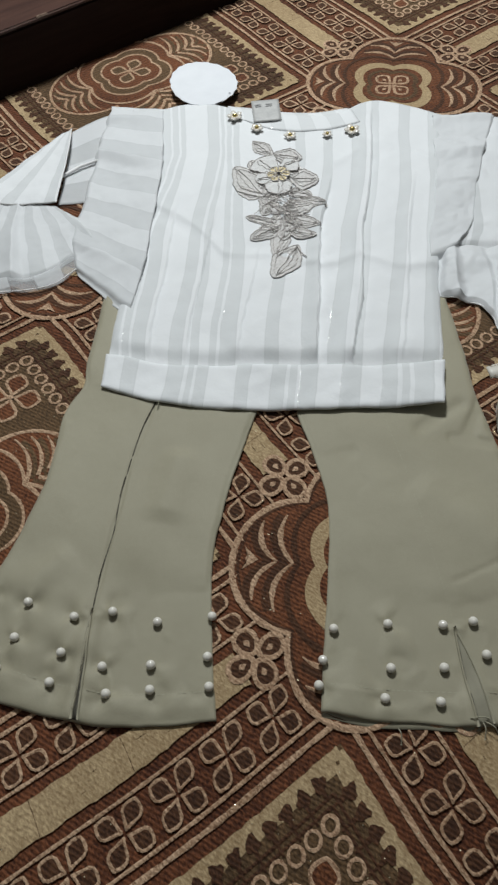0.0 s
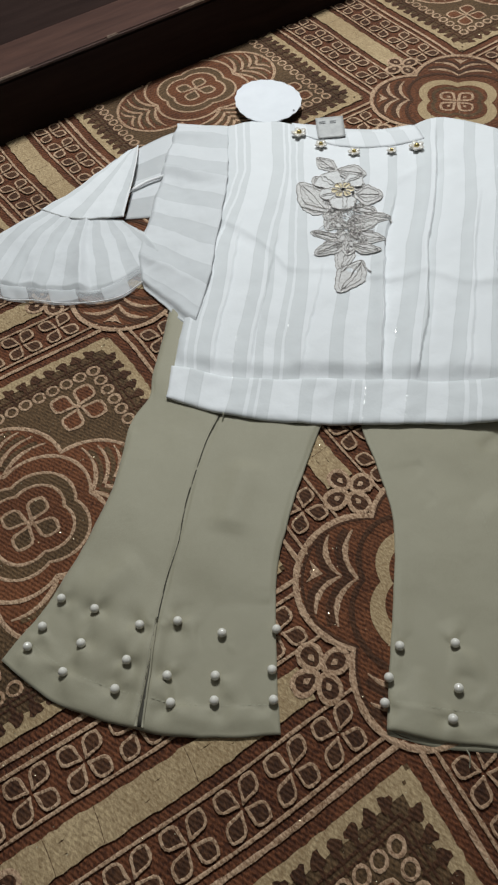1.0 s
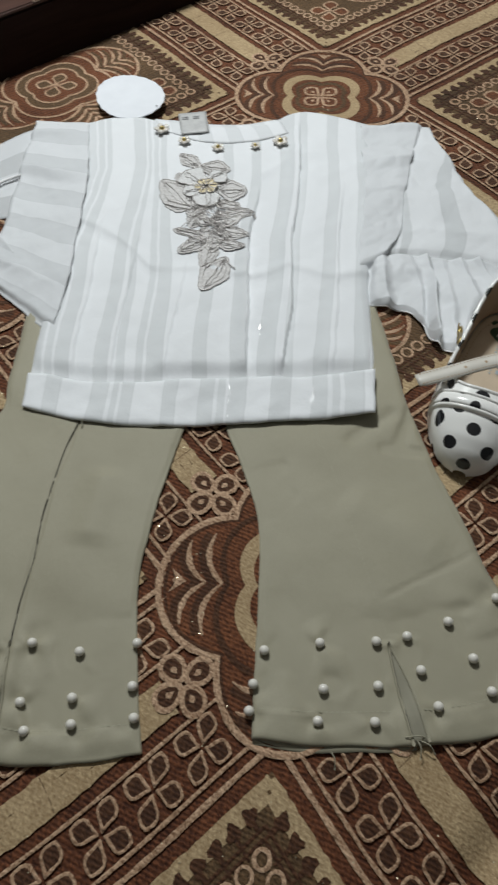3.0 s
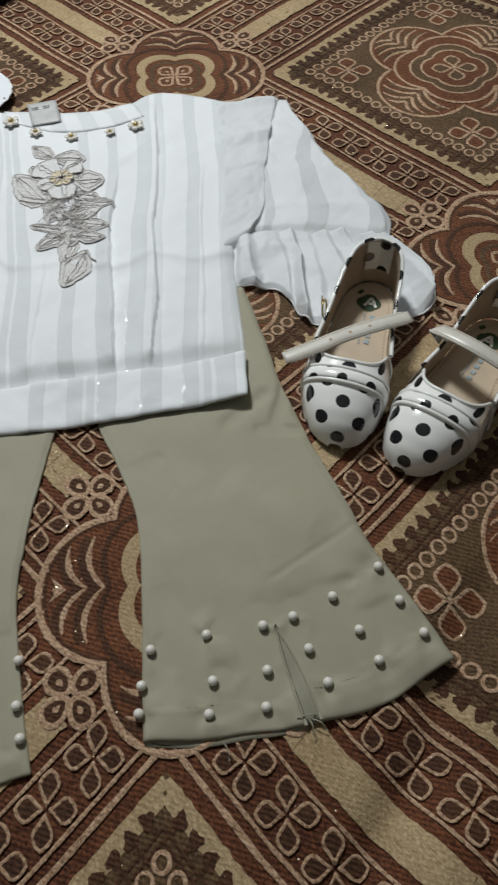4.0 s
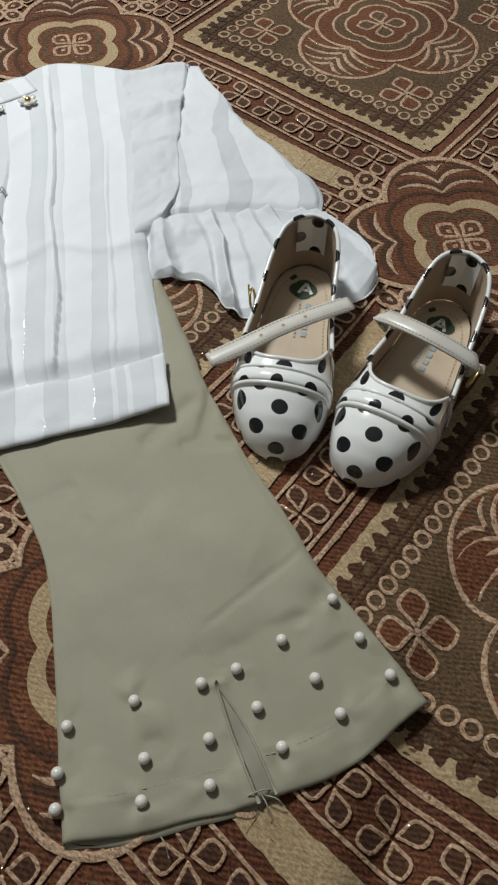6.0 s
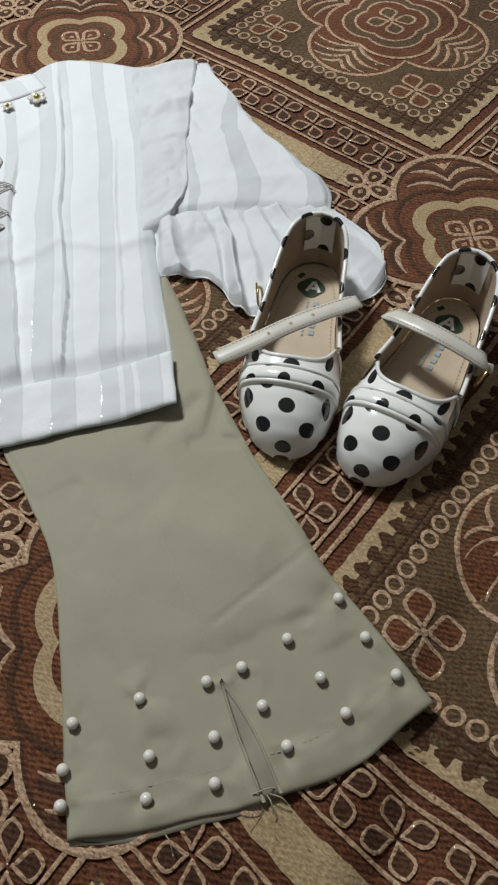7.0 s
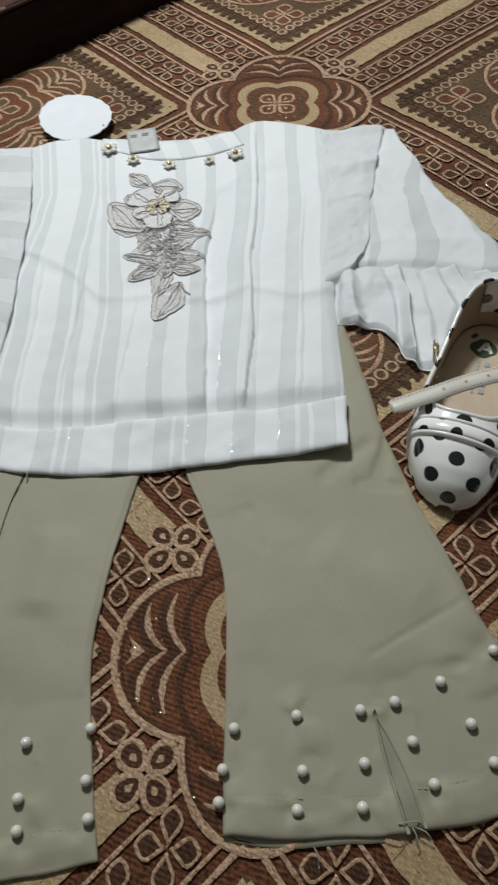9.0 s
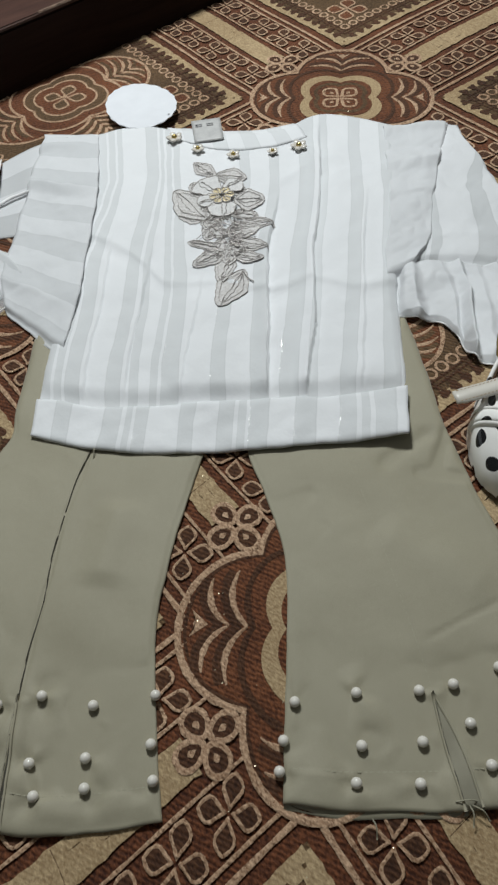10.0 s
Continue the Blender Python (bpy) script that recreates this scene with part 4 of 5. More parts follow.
frilled("sheer_hem", [(x, y + 0.003) for x, y in cuff_in], LEFT_CUFF, [(cuff_in[0][0], cuff_in[0][1] + 0.003), LEFT_CUFF[0]], [(cuff_in[-1][0], cuff_in[-1][1] + 0.003), LEFT_CUFF[-1]],
        120, 12, 0.0050, 0.0035, 4.6, 0.0060, sheer_edge, sleeve_l, "sheer turned hem of the cuff", seed=4.0)
tube("hem_cord", [(*p, 0.0046) for p in spline(LEFT_CUFF, 60)], 0.0005, paper_white, sleeve_l, sides=5)
tube("cuff_seam", [(*p, z) for p, z in zip(gl[-1], hl[-1] + 0.0004)], 0.0007, label_satin, sleeve_l, sides=6)
frilled("shoulder_ruffle", [(0.184, 0.500), (0.132, 0.418), (0.088, 0.362), (0.050, 0.314), (0.014, 0.277)], [(0.146, 0.540), (0.112, 0.500), (0.062, 0.440), (0.020, 0.388), (0.004, 0.348)],
        [(0.184, 0.500), (0.146, 0.540)], [(0.014, 0.277), (0.004, 0.348)], 110, 40, 0.0104, 0.0065, 4.5, 0.0065, ruffle_stripe, blouse, "sheer ruffle along the armhole", seed=6.0, crumple=1.1)

sleeve_r = empty("sleeve")
sleeve_r.parent = blouse
_, gr, hr = frilled("sleeve_panel", [(0.392, 0.315), (0.330, 0.250), (0.262, 0.183)], [(0.433, 0.280), (0.418, 0.254), (0.396, 0.200), (0.380, 0.149), (0.367, 0.108), (0.347, 0.091)],
        [(0.392, 0.315), (0.412, 0.303), (0.433, 0.280)], [(0.262, 0.183), (0.292, 0.159), (0.322, 0.124), (0.347, 0.091)], 80, 70, 0.006, 0.005, 1.2, 0.0025, sleeve_stripe_v, sleeve_r, seed=8.0,
        stripes=([0.2, 0.5, 1.0], [(0.05, 0.22, 0.28, 0.36, 0.40, 0.48, 0.98, 1.10, 1.105, 1.11), (0.03, 0.11, 0.15, 0.20, 0.23, 0.30, 0.58, 0.74, 1.00, 1.10), (0.02, 0.08, 0.11, 0.14, 0.16, 0.22, 0.43, 0.57, 0.83, 0.98)]))
_, gc, hc = frilled("cuff_frill", [(0.262, 0.185), (0.292, 0.161), (0.322, 0.126), (0.350, 0.092)], [(0.222, 0.150), (0.231, 0.135), (0.243, 0.115), (0.234, 0.078), (0.270, 0.043), (0.306, 0.022), (0.335, 0.040)],
        [(0.262, 0.185), (0.222, 0.150)], [(0.350, 0.092), (0.345, 0.062), (0.335, 0.040)], 160, 50, 0.006, 0.005, 8.5, 0.0150, organza, sleeve_r, "gathered white cuff frill", seed=3.0, crumple=2.2, press=((0.175, 0.004), (0.282, 0.060), 0.025))
tube("hem_cord", [(*p, z) for p, z in zip(gc[-1], np.maximum(hc[-1] * 0.45, 0.0024))], 0.0006, paper_white, sleeve_r, sides=5)
tube("cuff_seam", [(*p, z) for p, z in zip(gr[:, -1], np.maximum(hr[:, -1] * 0.45, 0.0022))], 0.0007, label_satin, sleeve_r, sides=6)
frilled("shoulder_ruffle", [(0.381, 0.323), (0.312, 0.246), (0.267, 0.203), (0.238, 0.172)], [(0.428, 0.286), (0.352, 0.230), (0.302, 0.190), (0.258, 0.172)],
        [(0.381, 0.323), (0.428, 0.286)], [(0.238, 0.172), (0.258, 0.172)], 110, 40, 0.0100, 0.0076, 5.0, 0.0045, organza, blouse, "sheer ruffle along the armhole", seed=5.0, crumple=1.6)

# neck: back edge, label, gold and crystal flower buttons
neck_grid = coons([(0.236, 0.462), (0.262, 0.430), (0.292, 0.402), (0.326, 0.384)], [(0.226, 0.440), (0.247, 0.398), (0.282, 0.368), (0.318, 0.356)], [(0.236, 0.462), (0.226, 0.440)], [(0.326, 0.384), (0.318, 0.356)], 40, 12)
sheet("collar_band", neck_grid, np.array([[zb(p) for p in row] for row in neck_grid]) + 0.0007 + (0.0006 * wrinkle(neck_grid.reshape(-1, 2), 40, 1.0)).reshape(12, 40), collar_stripe, blouse, "folded white neck edge", lip=0.0008)
lab_grid = coons([(0.250, 0.441), (0.273, 0.427)], [(0.236, 0.417), (0.259, 0.403)], [(0.250, 0.441), (0.236, 0.417)], [(0.273, 0.427), (0.259, 0.403)], 10, 10)
neck_label = sheet("neck_label", lab_grid, 0.0112 + np.linspace(0.004, 0, 10)[:, None] * np.ones((10, 10)), label_satin, blouse, "small grey satin neck label", lip=0.0004)
for i, v in enumerate((0.22, 0.30)):
    a = lab_grid[0, 1] * (1 - v) + lab_grid[-1, 1] * v
    b = lab_grid[0, 8] * (1 - v) + lab_grid[-1, 8] * v
    stitches("print_bar", a, b, 0.02, neck_label, 0.0156 - 0.004 * v, ink_grey, 0.0010)
BUTTONS = [(.227, .436, 1.25), (.233, .408, 1.0), (.251, .379, 1.0), (.279, .358, .8), (.302, .349, 1.25)]
for bx, by, size in BUTTONS:
    bt = empty("flower_button", (bx, by, zb((bx, by)) + 0.0020))
    size *= 0.90
    bt.parent = blouse
    bt["label"] = "pearly petal flower button with gold centre"
    for k in range(5):
        bm = bmesh.new()
        a = k * 2 * math.pi / 5 + bx * 50
        bmesh.ops.create_uvsphere(bm, u_segments=10, v_segments=6, radius=0.0035 * size,
                                  matrix=pose(0.0036 * size * math.cos(a), 0.0036 * size * math.sin(a), 0.0006, 0, -20, math.degrees(a)) @ Matrix.Diagonal((1, 0.8, 0.4, 1)))
        for f in bm.faces:
            f.smooth = True
        part("petal", bm, petal_shell, bt)
    bm = bmesh.new()
    bmesh.ops.create_icosphere(bm, subdivisions=2, radius=0.0024 * size, matrix=Matrix.Translation((0, 0, 0.0014)))
    for f in bm.faces:
        f.smooth = True
    part("centre", bm, gold, bt, "gold centre")

# the corded flower applique
app = empty("applique", (0.0, 0.0, 0.0))
app.parent = blouse
app["label"] = "silver corded lace flower spray"
AX = np.array([0.095, 0.150]) / np.linalg.norm([0.095, 0.150])
AY = np.array([-AX[1], AX[0]])
AC = np.array([0.187, 0.304])


def on_blouse(x, y):
    return AC + AX * x + AY * y


def spray_leaf(at, ang, length, width, lift, blunt=0.8, hatch=0, ground=None):
    """One corded leaf or petal: a net ground, cord round it twice, a vein and a little hatching."""
    c, s = math.cos(ang), math.sin(ang)
    t = 0.5 - 0.5 * np.cos(np.pi * np.linspace(0, 1, 22))
    half = width / 2 * np.clip(np.sin(np.pi * t ** blunt), 0, 1) ** 0.62 * (1 + 0.13 * np.sin(9 * t + at[0] * 300) + 0.05 * np.sin(31 * t + at[1] * 900))
    loc = np.vstack([np.column_stack([length * t, half]), np.column_stack([length * t, -half])[::-1][1:-1]])
    place = lambda q: np.array([on_blouse(at[0] + x * c - y * s, at[1] + x * s + y * c) for x, y in q])
    rim = place(loc)
    n = len(loc)
    zs = np.array([zb(p) for p in rim]) + lift
    cen = rim.mean(0)
    verts = [(*p, z) for p, z in zip(rim, zs - 0.0001)] + [(*cen, zb(cen) + lift + 0.0006)]
    leaf = raw("leaf", verts, [(i, (i + 1) % n, n) for i in range(n)], ground or silver_net, app)
    tube("cord", [(*p, z) for p, z in zip(rim, zs + 0.0001)], 0.00040, silver_cord, leaf, sides=5, closed=True)
    if ground is None:
        inset = place(loc * [0.80, 0.70] + [length * 0.10, 0])
        tube("cord", [(*p, zb(p) + lift + 0.0005) for p in inset], 0.00028, silver_cord, leaf, sides=4, closed=True)
    if width > 0.009:
        side = 1 if math.sin(at[0] * 700) > 0 else -1
        inner = place([(x, side * (0.30 * float(np.interp(x / length, t, half)) + 0.0007 * math.sin(x * 800))) for x in np.linspace(0.12, 0.95, 12) * length])
        tube("cord", [(*p, zb(p) + lift + 0.0007) for p in inner], 0.00030, silver_cord, leaf, sides=4)
    vein = place([(x, 0.0006 * math.sin(x * 900)) for x in np.linspace(0.06, 0.86, 8) * length])
    tube("vein", [(*p, zb(p) + lift + 0.0009) for p in vein], 0.00042, silver_cord, leaf, sides=5)
    for k in range(hatch):
        f = 0.25 + 0.5 * k / max(1, hatch - 1)
        w = float(np.interp(f, t, half)) * 0.8
        q = place([(f * length, -w), (f * length + 0.002, 0), (f * length, w)])
        tube("hatch", [(*p, zb(p) + lift + 0.0008) for p in q], 0.00032, silver_cord, leaf, sides=4)


# net petals round the flower, then leaves hanging below it: foot of the leaf, turn, length, width, blunt end
SPRAY = [(0.0720, 0.0054, 0.60, 0.0265, 0.0100, 0.9), (0.0710, 0.0049, -1.83, 0.0259, 0.0141, 1.0), (0.0132, 0.0160, 0.48, 0.0477, 0.0190, 1.0), (0.0159, 0.0130, 1.11, 0.0265, 0.0150, 1.2),
         (0.0380, 0.0140, 0.37, 0.0290, 0.0110, 1.0), (0.0352, -0.0083, -1.69, 0.0240, 0.0175, 1.1), (0.0099, -0.0132, -2.11, 0.0266, 0.0085, 0.9), (0.0116, 0.0021, 0.64, 0.0217, 0.0120, 1.0),
         (-0.0063, 0.0035, -1.43, 0.0275, 0.0126, 1.0), (-0.0220, 0.0082, 1.16, 0.0256, 0.0066, 0.9), (-0.0252, 0.0049, 2.04, 0.0274, 0.0104, 0.9), (-0.0298, -0.0001, -2.06, 0.0253, 0.0082, 0.9),
         (-0.0122, -0.0016, -2.14, 0.0306, 0.0088, 0.9), (0.0010, 0.0127, 0.27, 0.0127, 0.0095, 1.0), (0.0032, 0.0139, -2.41, 0.0155, 0.0078, 1.0), (-0.0268, 0.0015, 2.85, 0.0333, 0.0104, 1.0),
         (-0.0500, -0.0080, 2.57, 0.0400, 0.0150, 1.0), (-0.0423, 0.0036, -0.19, 0.0257, 0.0080, 0.9)]
for k, (x, y, a, ln, w, blunt) in enumerate(SPRAY):
    spray_leaf((x, y), a, ln * 1.08, w * 1.5, 0.0004 + 0.0003 * (k % 3), blunt, 0)
for x, y, a, ln, w in ((0.0450, 0.0040, 0.62, 0.0260, 0.0270), (0.0480, 0.0010, -1.10, 0.0210, 0.0180), (0.0380, 0.0020, 3.10, 0.0240, 0.0250), (0.0400, 0.0030, 1.75, 0.0200, 0.0180)):
    spray_leaf((x, y), a, ln, w, 0.0024, 1.3, 0, ruffle_white)
for x, y, a, ln, w in ((0.012, 0.006, 2.6, 0.026, 0.016), (0.006, -0.004, -2.3, 0.024, 0.015), (-0.010, 0.006, 2.9, 0.024, 0.014), (-0.012, -0.002, -2.7, 0.024, 0.013), (0.020, -0.006, -2.0, 0.022, 0.014), (0.058, -0.002, -2.3, 0.024, 0.016)):
    spray_leaf((x, y), a, ln, w, 0.0005, 1.0, 1)
for k in range(6):
    a = 0.5 + k * math.pi / 3
    spray_leaf((0.0408 + 0.002 * math.cos(a), 0.0013 + 0.002 * math.sin(a)), a, 0.0085, 0.0080, 0.0034, 1.3, 0, gold_net)
q = spline([(*on_blouse(-0.0531, -0.0075), 0), (*on_blouse(-0.060, -0.0095), 0), (*on_blouse(-0.067, -0.0136), 0)], 8)
tube("scroll_cord", [(p[0], p[1], zb(p) + 0.0014) for p in q], 0.0005, silver_cord, app, sides=5)
arng = random.Random(11)
for i in range(20):
    x, y = arng.uniform(-0.030, 0.030), arng.uniform(-0.012, 0.012)
    q = spline([(*on_blouse(x + arng.gauss(0, 0.006), y + arng.gauss(0, 0.006)), 0) for _ in range(4)], 14)
    tube("scroll_cord", [(p[0], p[1], zb(p) + 0.0022) for p in q], 0.00034, silver_cord, app, sides=5)
for i in range(60):
    px, py = (arng.gauss(0.0408, 0.0025), arng.gauss(0.0013, 0.0025)) if i < 9 else (arng.uniform(-0.035, 0.03), arng.gauss(0.001, 0.009))
    p = on_blouse(px, py)
    bm = bmesh.new()
    bmesh.ops.create_icosphere(bm, subdivisions=1, radius=arng.uniform(0.0005, 0.0011), matrix=Matrix.Translation((p[0], p[1], zb(p) + 0.0018)))
    part("bead", bm, gold if i < 9 else silver_cord, app)

# ---- the paper swing tag ----
th = np.linspace(0, 2 * np.pi, 72, endpoint=False)
tr = 1 + 0.014 * np.sin(th * 19 + 0.8 * np.sin(3 * th)) + 0.02 * np.sin(3 * th + 1.0)
tag_c, tx, ty = np.array([0.234, 0.503]), np.array([0.0262, -0.0225]), np.array([0.0182, 0.0272])
loop = [tag_c + tx * c * r + ty * s * r for c, s, r in zip(np.cos(th), np.sin(th), tr)]
tilt = lambda p: 0.0115 + 0.10 * float((p - tag_c) @ np.array([0.55, 0.83]))
verts = [(*p, tilt(p)) for p in loop] + [(*p, tilt(p) - 0.0008) for p in loop]
n = len(loop)
tag_ob = raw("swing_tag", verts, [tuple(range(n)), tuple(range(2 * n - 1, n - 1, -1))] + [(i, n + i, n + (i + 1) % n, (i + 1) % n) for i in range(n)], tag_paper, None, smooth=False)
tagged(tag_ob, "plain white scalloped oval paper swing tag at the neck", "tag")
th8 = np.linspace(0, 2 * np.pi, 10, endpoint=False)
hole = tag_c + np.array([0.012, -0.030])
raw("eyelet", [(*(hole + 0.0010 * np.array([math.cos(a), math.sin(a)])), tilt(hole) + 0.0005) for a in th8], [tuple(range(10))], ink_grey, tag_ob, smooth=False)


# ---- the dotted shoes ----
def shoe(name, strap_open, mirror):
    """A child's strap shoe; x runs from the toe to the heel, y to its left, z up."""
    root = new(name)
    L = 0.158
    n = 60
    s = np.linspace(0, 1, n)

    width = spline([(0.0, 0.0), (0.006, 0.0055), (0.025, 0.0118), (0.06, 0.0174), (0.13, 0.0236), (0.22, 0.0281), (0.30, 0.0292), (0.45, 0.0272), (0.62, 0.0240), (0.80, 0.0218), (0.90, 0.0188), (0.96, 0.0135), (0.99, 0.0068), (1.0, 0.0)], 400)

    def half(x):
        return np.interp(x, width[:, 0], width[:, 1])

    def outline(scale, count=128):
        a = np.linspace(0, 2 * np.pi, count, endpoint=False)
        x = 0.5 - 0.5 * np.cos(a)
        return np.column_stack([x * L, np.sign(np.sin(a)) * half(x) * scale + mirror * 0.0035 * np.sin(np.pi * x)])

    def rim_z(x):
        return np.interp(x, [0, 0.24, 0.36, 0.55, 0.82, 0.93, 1.0], [0.027, 0.031, 0.029, 0.029, 0.040, 0.047, 0.049])

    o = outline(1.0)
    k = len(o)
    x = o[:, 0] / L
    # outsole
    def shell(name, rings, material, label="", close=True, uv=None, smooth=True):
        v = np.vstack(rings)
        f = []
        for r in range(len(rings) - 1):
            for i in range(k):
                j = (i + 1) % k
                f.append((r * k + i, r * k + j, (r + 1) * k + j, (r + 1) * k + i))
        if close:
            f.append(tuple(range(k - 1, -1, -1)))
            f.append(tuple((len(rings) - 1) * k + i for i in range(k)))
        return raw(name, v, f, material, root, label, smooth, uv)

    ring = lambda sc, z: np.column_stack([(o[:, 0] - L / 2) * sc + L / 2, o[:, 1] * sc, np.broadcast_to(z, (k,))])
    shell("outsole", [ring(0.90, 0.0004), ring(0.925, 0.0016), ring(0.925, 0.0050), ring(0.90, 0.0066)], sole_rubber, "beige rubber outsole", smooth=False)
    # upper wall: outer face up to the rim, inner face down to the insole
    top = rim_z(x)
    seg = 9
    rings, uvs = [], []
    arc = np.concatenate([[0], np.cumsum(np.linalg.norm(np.diff(o, axis=0), axis=1))])
    for r in range(seg):
        t = r / (seg - 1)
        bulge = 1.0 + 0.045 * math.sin(math.pi * min(t * 1.1, 1)) - 0.07 * t * t
        rings.append(ring(bulge, 0.0030 + (top - 0.0030) * t))
        uvs.append(np.column_stack([arc, 0.0068 + (top - 0.0068) * t]))
    v = np.vstack(rings)
    f = []
    for r in range(seg - 1):
        for i in range(k):
            j = (i + 1) % k
            f.append((r * k + i, r * k + j, (r + 1) * k + j, (r + 1) * k + i))
    # the vamp closes the front over the toes
    rows = 26
    cols = 33
    dome = []

    def vamp_at(xi, c):
        wv = half(max(xi, 0.004)) * 1.03
        crown = np.interp(xi, [0, 0.015, 0.04, 0.09, 0.16, 0.24, 0.40], [0.0075, 0.0150, 0.0215, 0.0285, 0.0335, 0.0368, 0.0385])
        side = max(math.cos(c * math.pi / 2), 0.0)
        return np.array([xi * L, wv * math.sin(c * math.pi / 2) + mirror * 0.0035 * math.sin(math.pi * xi), 0.0030 + (crown - 0.0030) * side ** 0.58])

    for r in range(rows):
        for c in np.linspace(-1, 1, cols):
            end = 0.300 + 0.100 * min(abs(c) / 0.62, 1.0) ** 3
            dome.append(vamp_at(end * (r / (rows - 1)) ** 1.25, c))
    dm = np.array(dome).reshape(rows, cols, 3)
    along = np.concatenate([np.zeros((1, cols)), np.cumsum(np.linalg.norm(np.diff(dm, axis=0), axis=2), axis=0)])
    across_len = np.concatenate([np.zeros((rows, 1)), np.cumsum(np.linalg.norm(np.diff(dm, axis=1), axis=2), axis=1)], axis=1)
    across_len -= across_len[:, cols // 2][:, None]
    duv = np.dstack([across_len * 0.9 + 0.012, np.broadcast_to(along[:, cols // 2][:, None], along.shape) + 0.0057]).reshape(-1, 2)
    faces_d = []
    for r in range(rows - 1):
        for c in range(cols - 1):
            a = r * cols + c
            faces_d.append((a, a + cols, a + cols + 1, a + 1))
    raw("vamp", dome, faces_d, leather, root, "white patent toe cap with black dots", True, duv)
    edge = np.array([dome[(rows - 1) * cols + c] for c in range(cols)])
    tube("vamp_binding", edge + [0, 0, 0.0002], 0.0012, white_leather, root, sides=8)
    keep = lambda q: not all(v[i][0] / L < 0.37 for i in q)
    raw("upper", v, [q for q in f if keep(q)], leather, root, "white patent side wall with black dots", True, np.vstack(uvs))
    inner = [ring(0.925, 0.0085), ring(0.945, 0.0085 + (top - 0.0085) * 0.5), ring(0.930, top - 0.0003)]
    vi = np.vstack(inner)
    fi = []
    for r in range(2):
        for i in range(k):
            j = (i + 1) % k
            if x[i] > 0.30:
                fi.append((r * k + j, r * k + i, (r + 1) * k + i, (r + 1) * k + j))
    raw("lining", vi, fi, lining, root, "beige inner lining")
    # heel patch inside
    sel = [i for i in range(k) if x[i] > 0.972]
    pv, pf, puv = [], [], []
    sel = sorted(sel, key=lambda i: o[i, 1])
    for t in np.linspace(0.35, 1.0, 6):
        for i in sel:
            p = np.array([(o[i, 0] - L / 2) * 0.918 + L / 2, o[i, 1] * 0.918, 0.0085 + (top[i] - 0.0085) * t])
            pv.append(p - [0.0010, 0, 0])
            puv.append((o[i, 1] + 0.003, p[2] + 0.002))
    m = len(sel)
    for r in range(5):
        for i in range(m - 1):
            pf.append((r * m + i, r * m + i + 1, (r + 1) * m + i + 1, (r + 1) * m + i))
    raw("heel_patch", pv, pf, leather, root, "dotted patch inside the heel", True, puv)
    # rolled rim
    rim = np.array([((o[i, 0] - L / 2) * 0.945 + L / 2, o[i, 1] * 0.945, top[i] + 0.0003) for i in range(k) if x[i] > 0.385])
    tube("rim_binding", rim, 0.0014, leather, root, sides=8, uv=True)
    # insole with stitching and a printed badge
    ins = ring(0.90, 0.0090)
    insole = raw("insole", ins, [tuple(range(k))], insole_tan, root, "tan leather insole", False)
    st = ring(0.78, 0.0094)
    sv, sf = [], []
    dense = spline([tuple(p[:2]) for p in st[x > 0.30]], 120)
    for i in range(0, 118, 2):
        p, q = dense[i], dense[i + 1]
        d = (q - p) / (np.linalg.norm(q - p) + 1e-9)
        nr = np.array([-d[1], d[0]]) * 0.0004
        kk = len(sv)
        sv += [(*(p - nr), 0.0094), (*(q - nr), 0.0094), (*(q + nr), 0.0094), (*(p + nr), 0.0094)]
        sf.append((kk, kk + 1, kk + 2, kk + 3))
    raw("insole_stitch", sv, sf, stitch_tan, insole)
    b = lobed(0.0092, 0.0078, 0.0, 40) * [0.92, 1.0] + [0.128, mirror * 0.001]
    badge = raw("badge", [(*p, 0.0096) for p in b], [tuple(range(len(b)))], ink_green, insole, "round dark green printed emblem", False)
    for a, c in (((0.133, -0.0005), (0.124, -0.0048)), ((0.133, -0.0005), (0.124, 0.0038)), ((0.127, -0.0032), (0.127, 0.0022))):
        d = np.array([-(c[1] - a[1]), c[0] - a[0]]) / math.hypot(c[0] - a[0], c[1] - a[1]) * 0.0011
        raw("emblem_bar", [(*(np.array(q) + e), 0.0099) for q, e in ((a, -d), (c, -d), (c, d), (a, d))], [(0, 1, 2, 3)], white_leather, badge, smooth=False)
    raw("emblem_leaf", [(0.1385, 0.006, 0.0096), (0.1405, 0.0085, 0.0096), (0.1365, 0.0115, 0.0096), (0.1345, 0.009, 0.0096)], [(0, 1, 2, 3)], ink_green, insole, smooth=False)
    for yy, wd in ((-0.004, 0.0034), (0.0015, 0.0012)):
        stitches("print_bar", (0.114 + 0.002, yy), (0.086, yy), 0.0052 if wd > 0.003 else 0.0030, insole, 0.0096, ink_blue, wd)
    # two crossing bands and a tab over the vamp
    def band(x0, bow, width, lift, name, mat, skew=0.0, lab=""):
        bv_, bf, bu_ = [], [], []
        cc = np.linspace(-1.0, 1.0, 33)
        prof = [(-0.5, -0.0012), (-0.5, 0.0008), (-0.35, 0.0018), (0.0, 0.0022), (0.35, 0.0018), (0.5, 0.0008), (0.5, -0.0012)]
        for c in cc:
            xi = x0 + bow * (1 - c * c) + skew * c
            _, y, z = vamp_at(xi, c * 0.97)
            for px, pz in prof:
                bv_.append((xi * L + px * width, y * (1 + pz * 8), z + pz + lift))
                bu_.append((y * 1.2 + 0.006, xi * L + px * width + 0.006))
        w_ = len(prof)
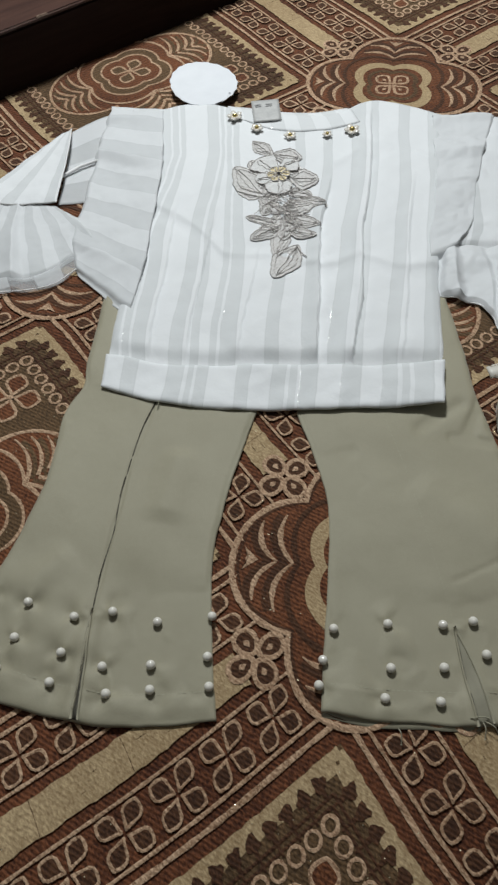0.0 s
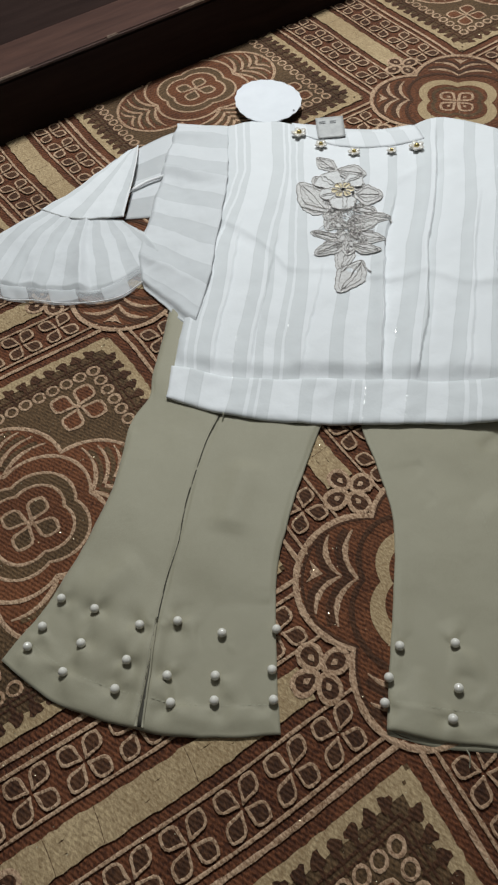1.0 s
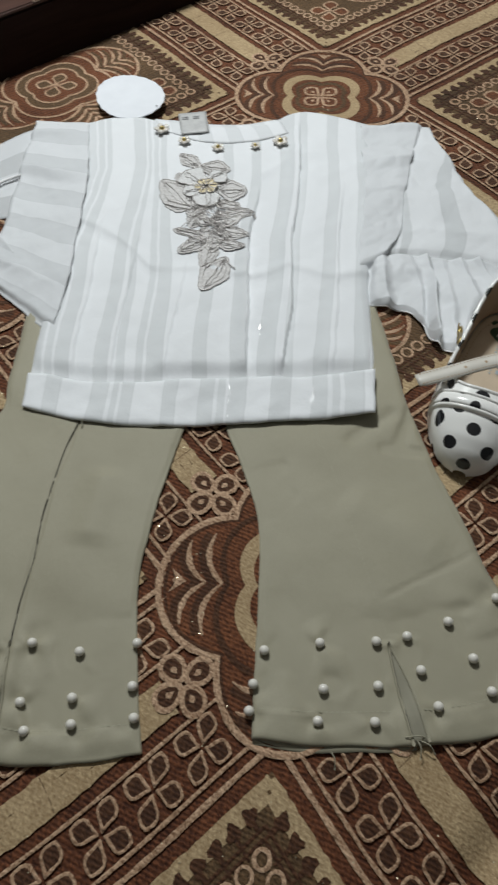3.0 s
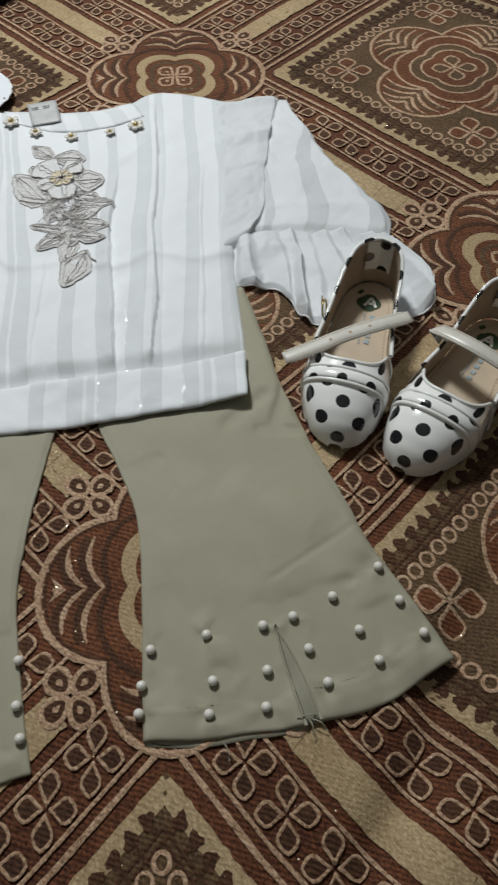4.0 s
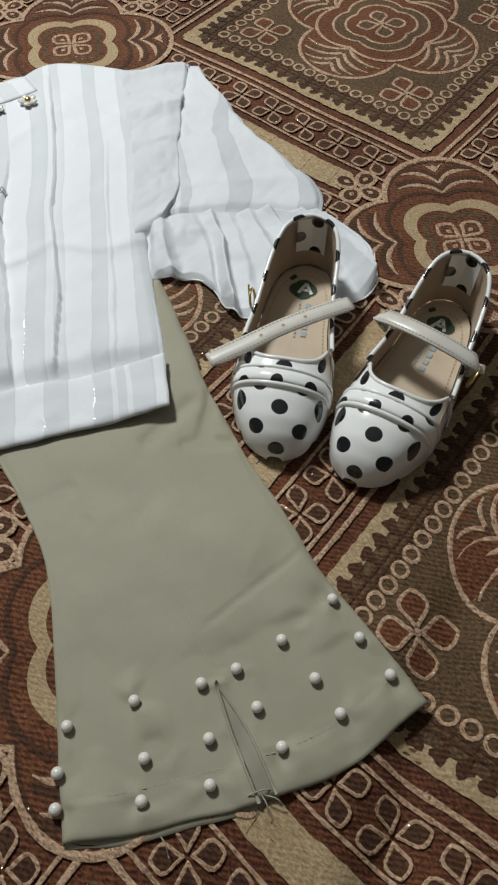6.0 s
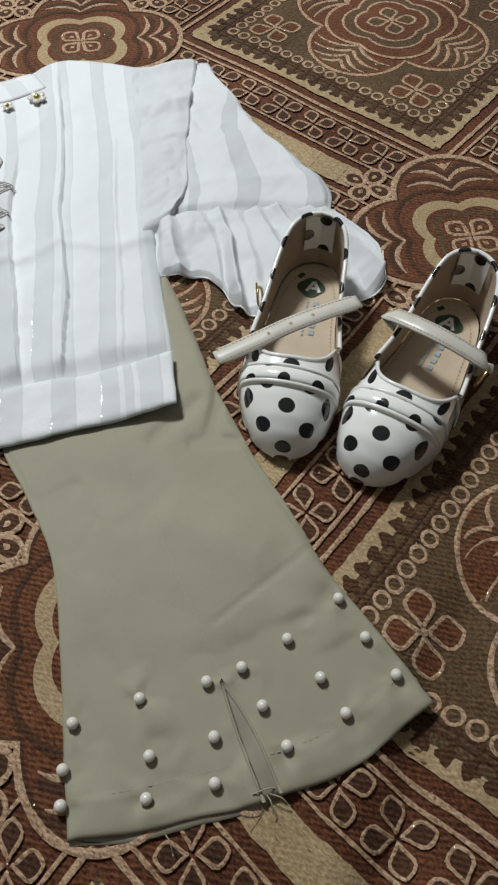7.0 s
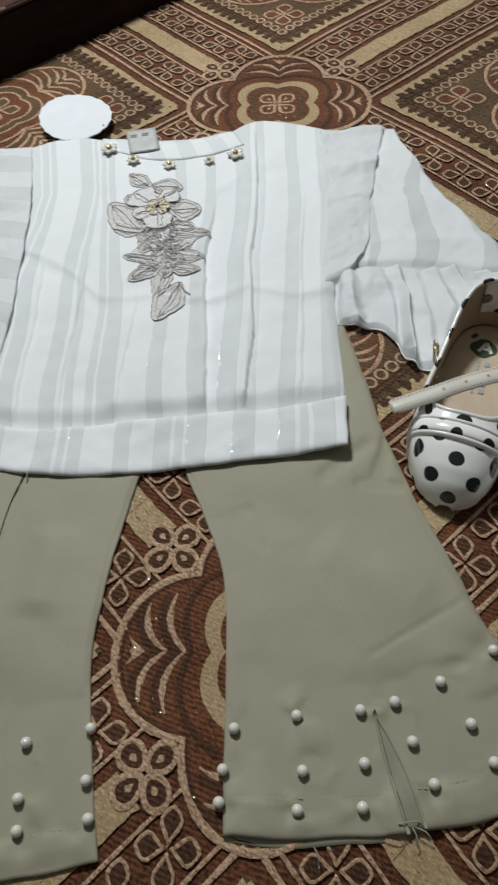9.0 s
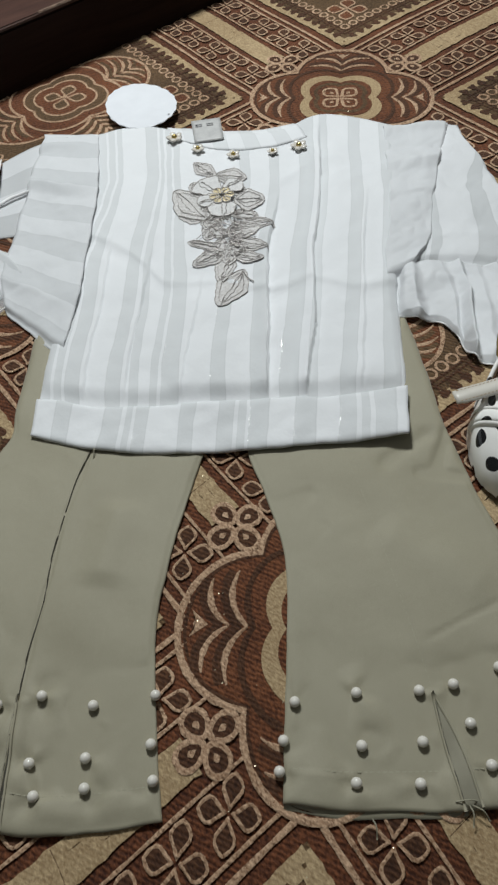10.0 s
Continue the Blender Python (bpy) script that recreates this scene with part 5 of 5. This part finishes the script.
        for i in range(len(cc) - 1):
            for j in range(w_ - 1):
                bf.append((i * w_ + j, i * w_ + j + 1, (i + 1) * w_ + j + 1, (i + 1) * w_ + j))
        return raw(name, bv_, bf, mat, root, lab, True, bu_)
    band(0.226, -0.034, 0.0030, 0.0006, "piping", white_leather, 0.008 * mirror)
    band(0.258, -0.034, 0.0088, 0.0008, "cross_band", leather, 0.008 * mirror, "padded dotted band across the vamp")
    band(0.288, -0.034, 0.0022, 0.0006, "piping", white_leather, 0.008 * mirror)
    # strap over the opening
    if strap_open:
        path = spline([(0.041, 0.0454, 0.034), (0.055, 0.026, 0.0365), (0.069, 0.0077, 0.0385), (0.084, -0.013, 0.0385), (0.0966, -0.0301, 0.0365)], 40)
    else:
        path = spline([(0.0925, 0.0235, 0.030), (0.0915, 0.0270, 0.0385), (0.086, 0.0, 0.0450), (0.086, -0.0280, 0.0400), (0.088, -0.0345, 0.033), (0.089, -0.0310, 0.026)], 40)
    wdt = 0.0112
    tg = np.gradient(path, axis=0)
    tg /= np.linalg.norm(tg, axis=1)[:, None]
    across = np.cross(tg, [0, 0, 1.0])
    across /= np.linalg.norm(across, axis=1)[:, None]
    up = np.cross(across, tg)
    sv, sf = [], []
    prof = [(-0.5, 0), (-0.47, 0.0009), (0, 0.0012), (0.47, 0.0009), (0.5, 0), (0.47, -0.0009), (-0.47, -0.0009)]
    for i, p in enumerate(path):
        e = 1.0 if 1 < i < 38 else 0.86
        for a, h in prof:
            sv.append(p + across[i] * a * wdt * e + up[i] * h)
    w_ = len(prof)
    for i in range(len(path) - 1):
        for j in range(w_):
            jj = (j + 1) % w_
            sf.append((i * w_ + j, i * w_ + jj, (i + 1) * w_ + jj, (i + 1) * w_ + j))
    sf.append(tuple(range(w_ - 1, -1, -1)))
    sf.append(tuple((len(path) - 1) * w_ + j for j in range(w_)))
    strap = raw("strap", sv, sf, strap_leather, root, "white ankle strap" + (", unfastened" if strap_open else ", fastened"))
    for sgn in (-1, 1):
        qv, qf = [], []
        for i in range(1, 38, 1):
            p = path[i] + across[i] * sgn * 0.36 * wdt + up[i] * 0.00125
            q = path[i] * 0.45 + path[i + 1] * 0.55 + across[i] * sgn * 0.36 * wdt + up[i] * 0.00125
            kk = len(qv)
            d = across[i] * 0.00028
            qv += [p - d, q - d, q + d, p + d]
            qf.append((kk, kk + 1, kk + 2, kk + 3))
        raw("strap_stitch", qv, qf, stitch_tan, strap)
    if strap_open:
        frame_path = [(0.0956 + 0.0060 * math.cos(a), 0.0295 + 0.0012 * math.sin(a), 0.0300 + 0.0060 * math.sin(a)) for a in np.linspace(0, 2 * np.pi, 20, endpoint=False)]
        tube("buckle", frame_path, 0.0008, gold, root, "small open metal buckle", sides=6, closed=True)
        tube("prong", [(0.0906, 0.0295, 0.0300), (0.0956, 0.0315, 0.0330), (0.0996, 0.0325, 0.0375)], 0.0006, gold, root, sides=6)
        for i in (14, 20, 26):
            c = path[i] + up[i] * 0.0013
            raw("strap_hole", [c + 0.0011 * (math.cos(a) * tg[i] + math.sin(a) * across[i]) for a in th8], [tuple(range(10))], stitch_tan, strap, smooth=False)
    else:
        bpth = [(0.083 + 0.0065 * math.cos(a), -0.0345 - 0.0015 * math.sin(a), 0.0300 + 0.0065 * math.sin(a)) for a in np.linspace(0, 2 * np.pi, 20, endpoint=False)]
        tube("buckle", bpth, 0.0008, gold, root, "small metal buckle", sides=6, closed=True)
    return root


shoe_l = shoe("shoe", True, 1)
tagged(shoe_l, "white patent child's shoe with black dots, strap unfastened", "shoe", "pair of shoes")
shoe_l.matrix_world = Matrix.Translation((0.1605, -0.0047, 0.0012)) @ Matrix.Rotation(math.radians(28), 4, "Z")
shoe_r = shoe("shoe", False, -1)
tagged(shoe_r, "white patent child's shoe with black dots, strap fastened", "shoe", "pair of shoes")
shoe_r.matrix_world = Matrix.Translation((0.1750, -0.0470, 0.0012)) @ Matrix.Rotation(math.radians(7.9), 4, "Z")
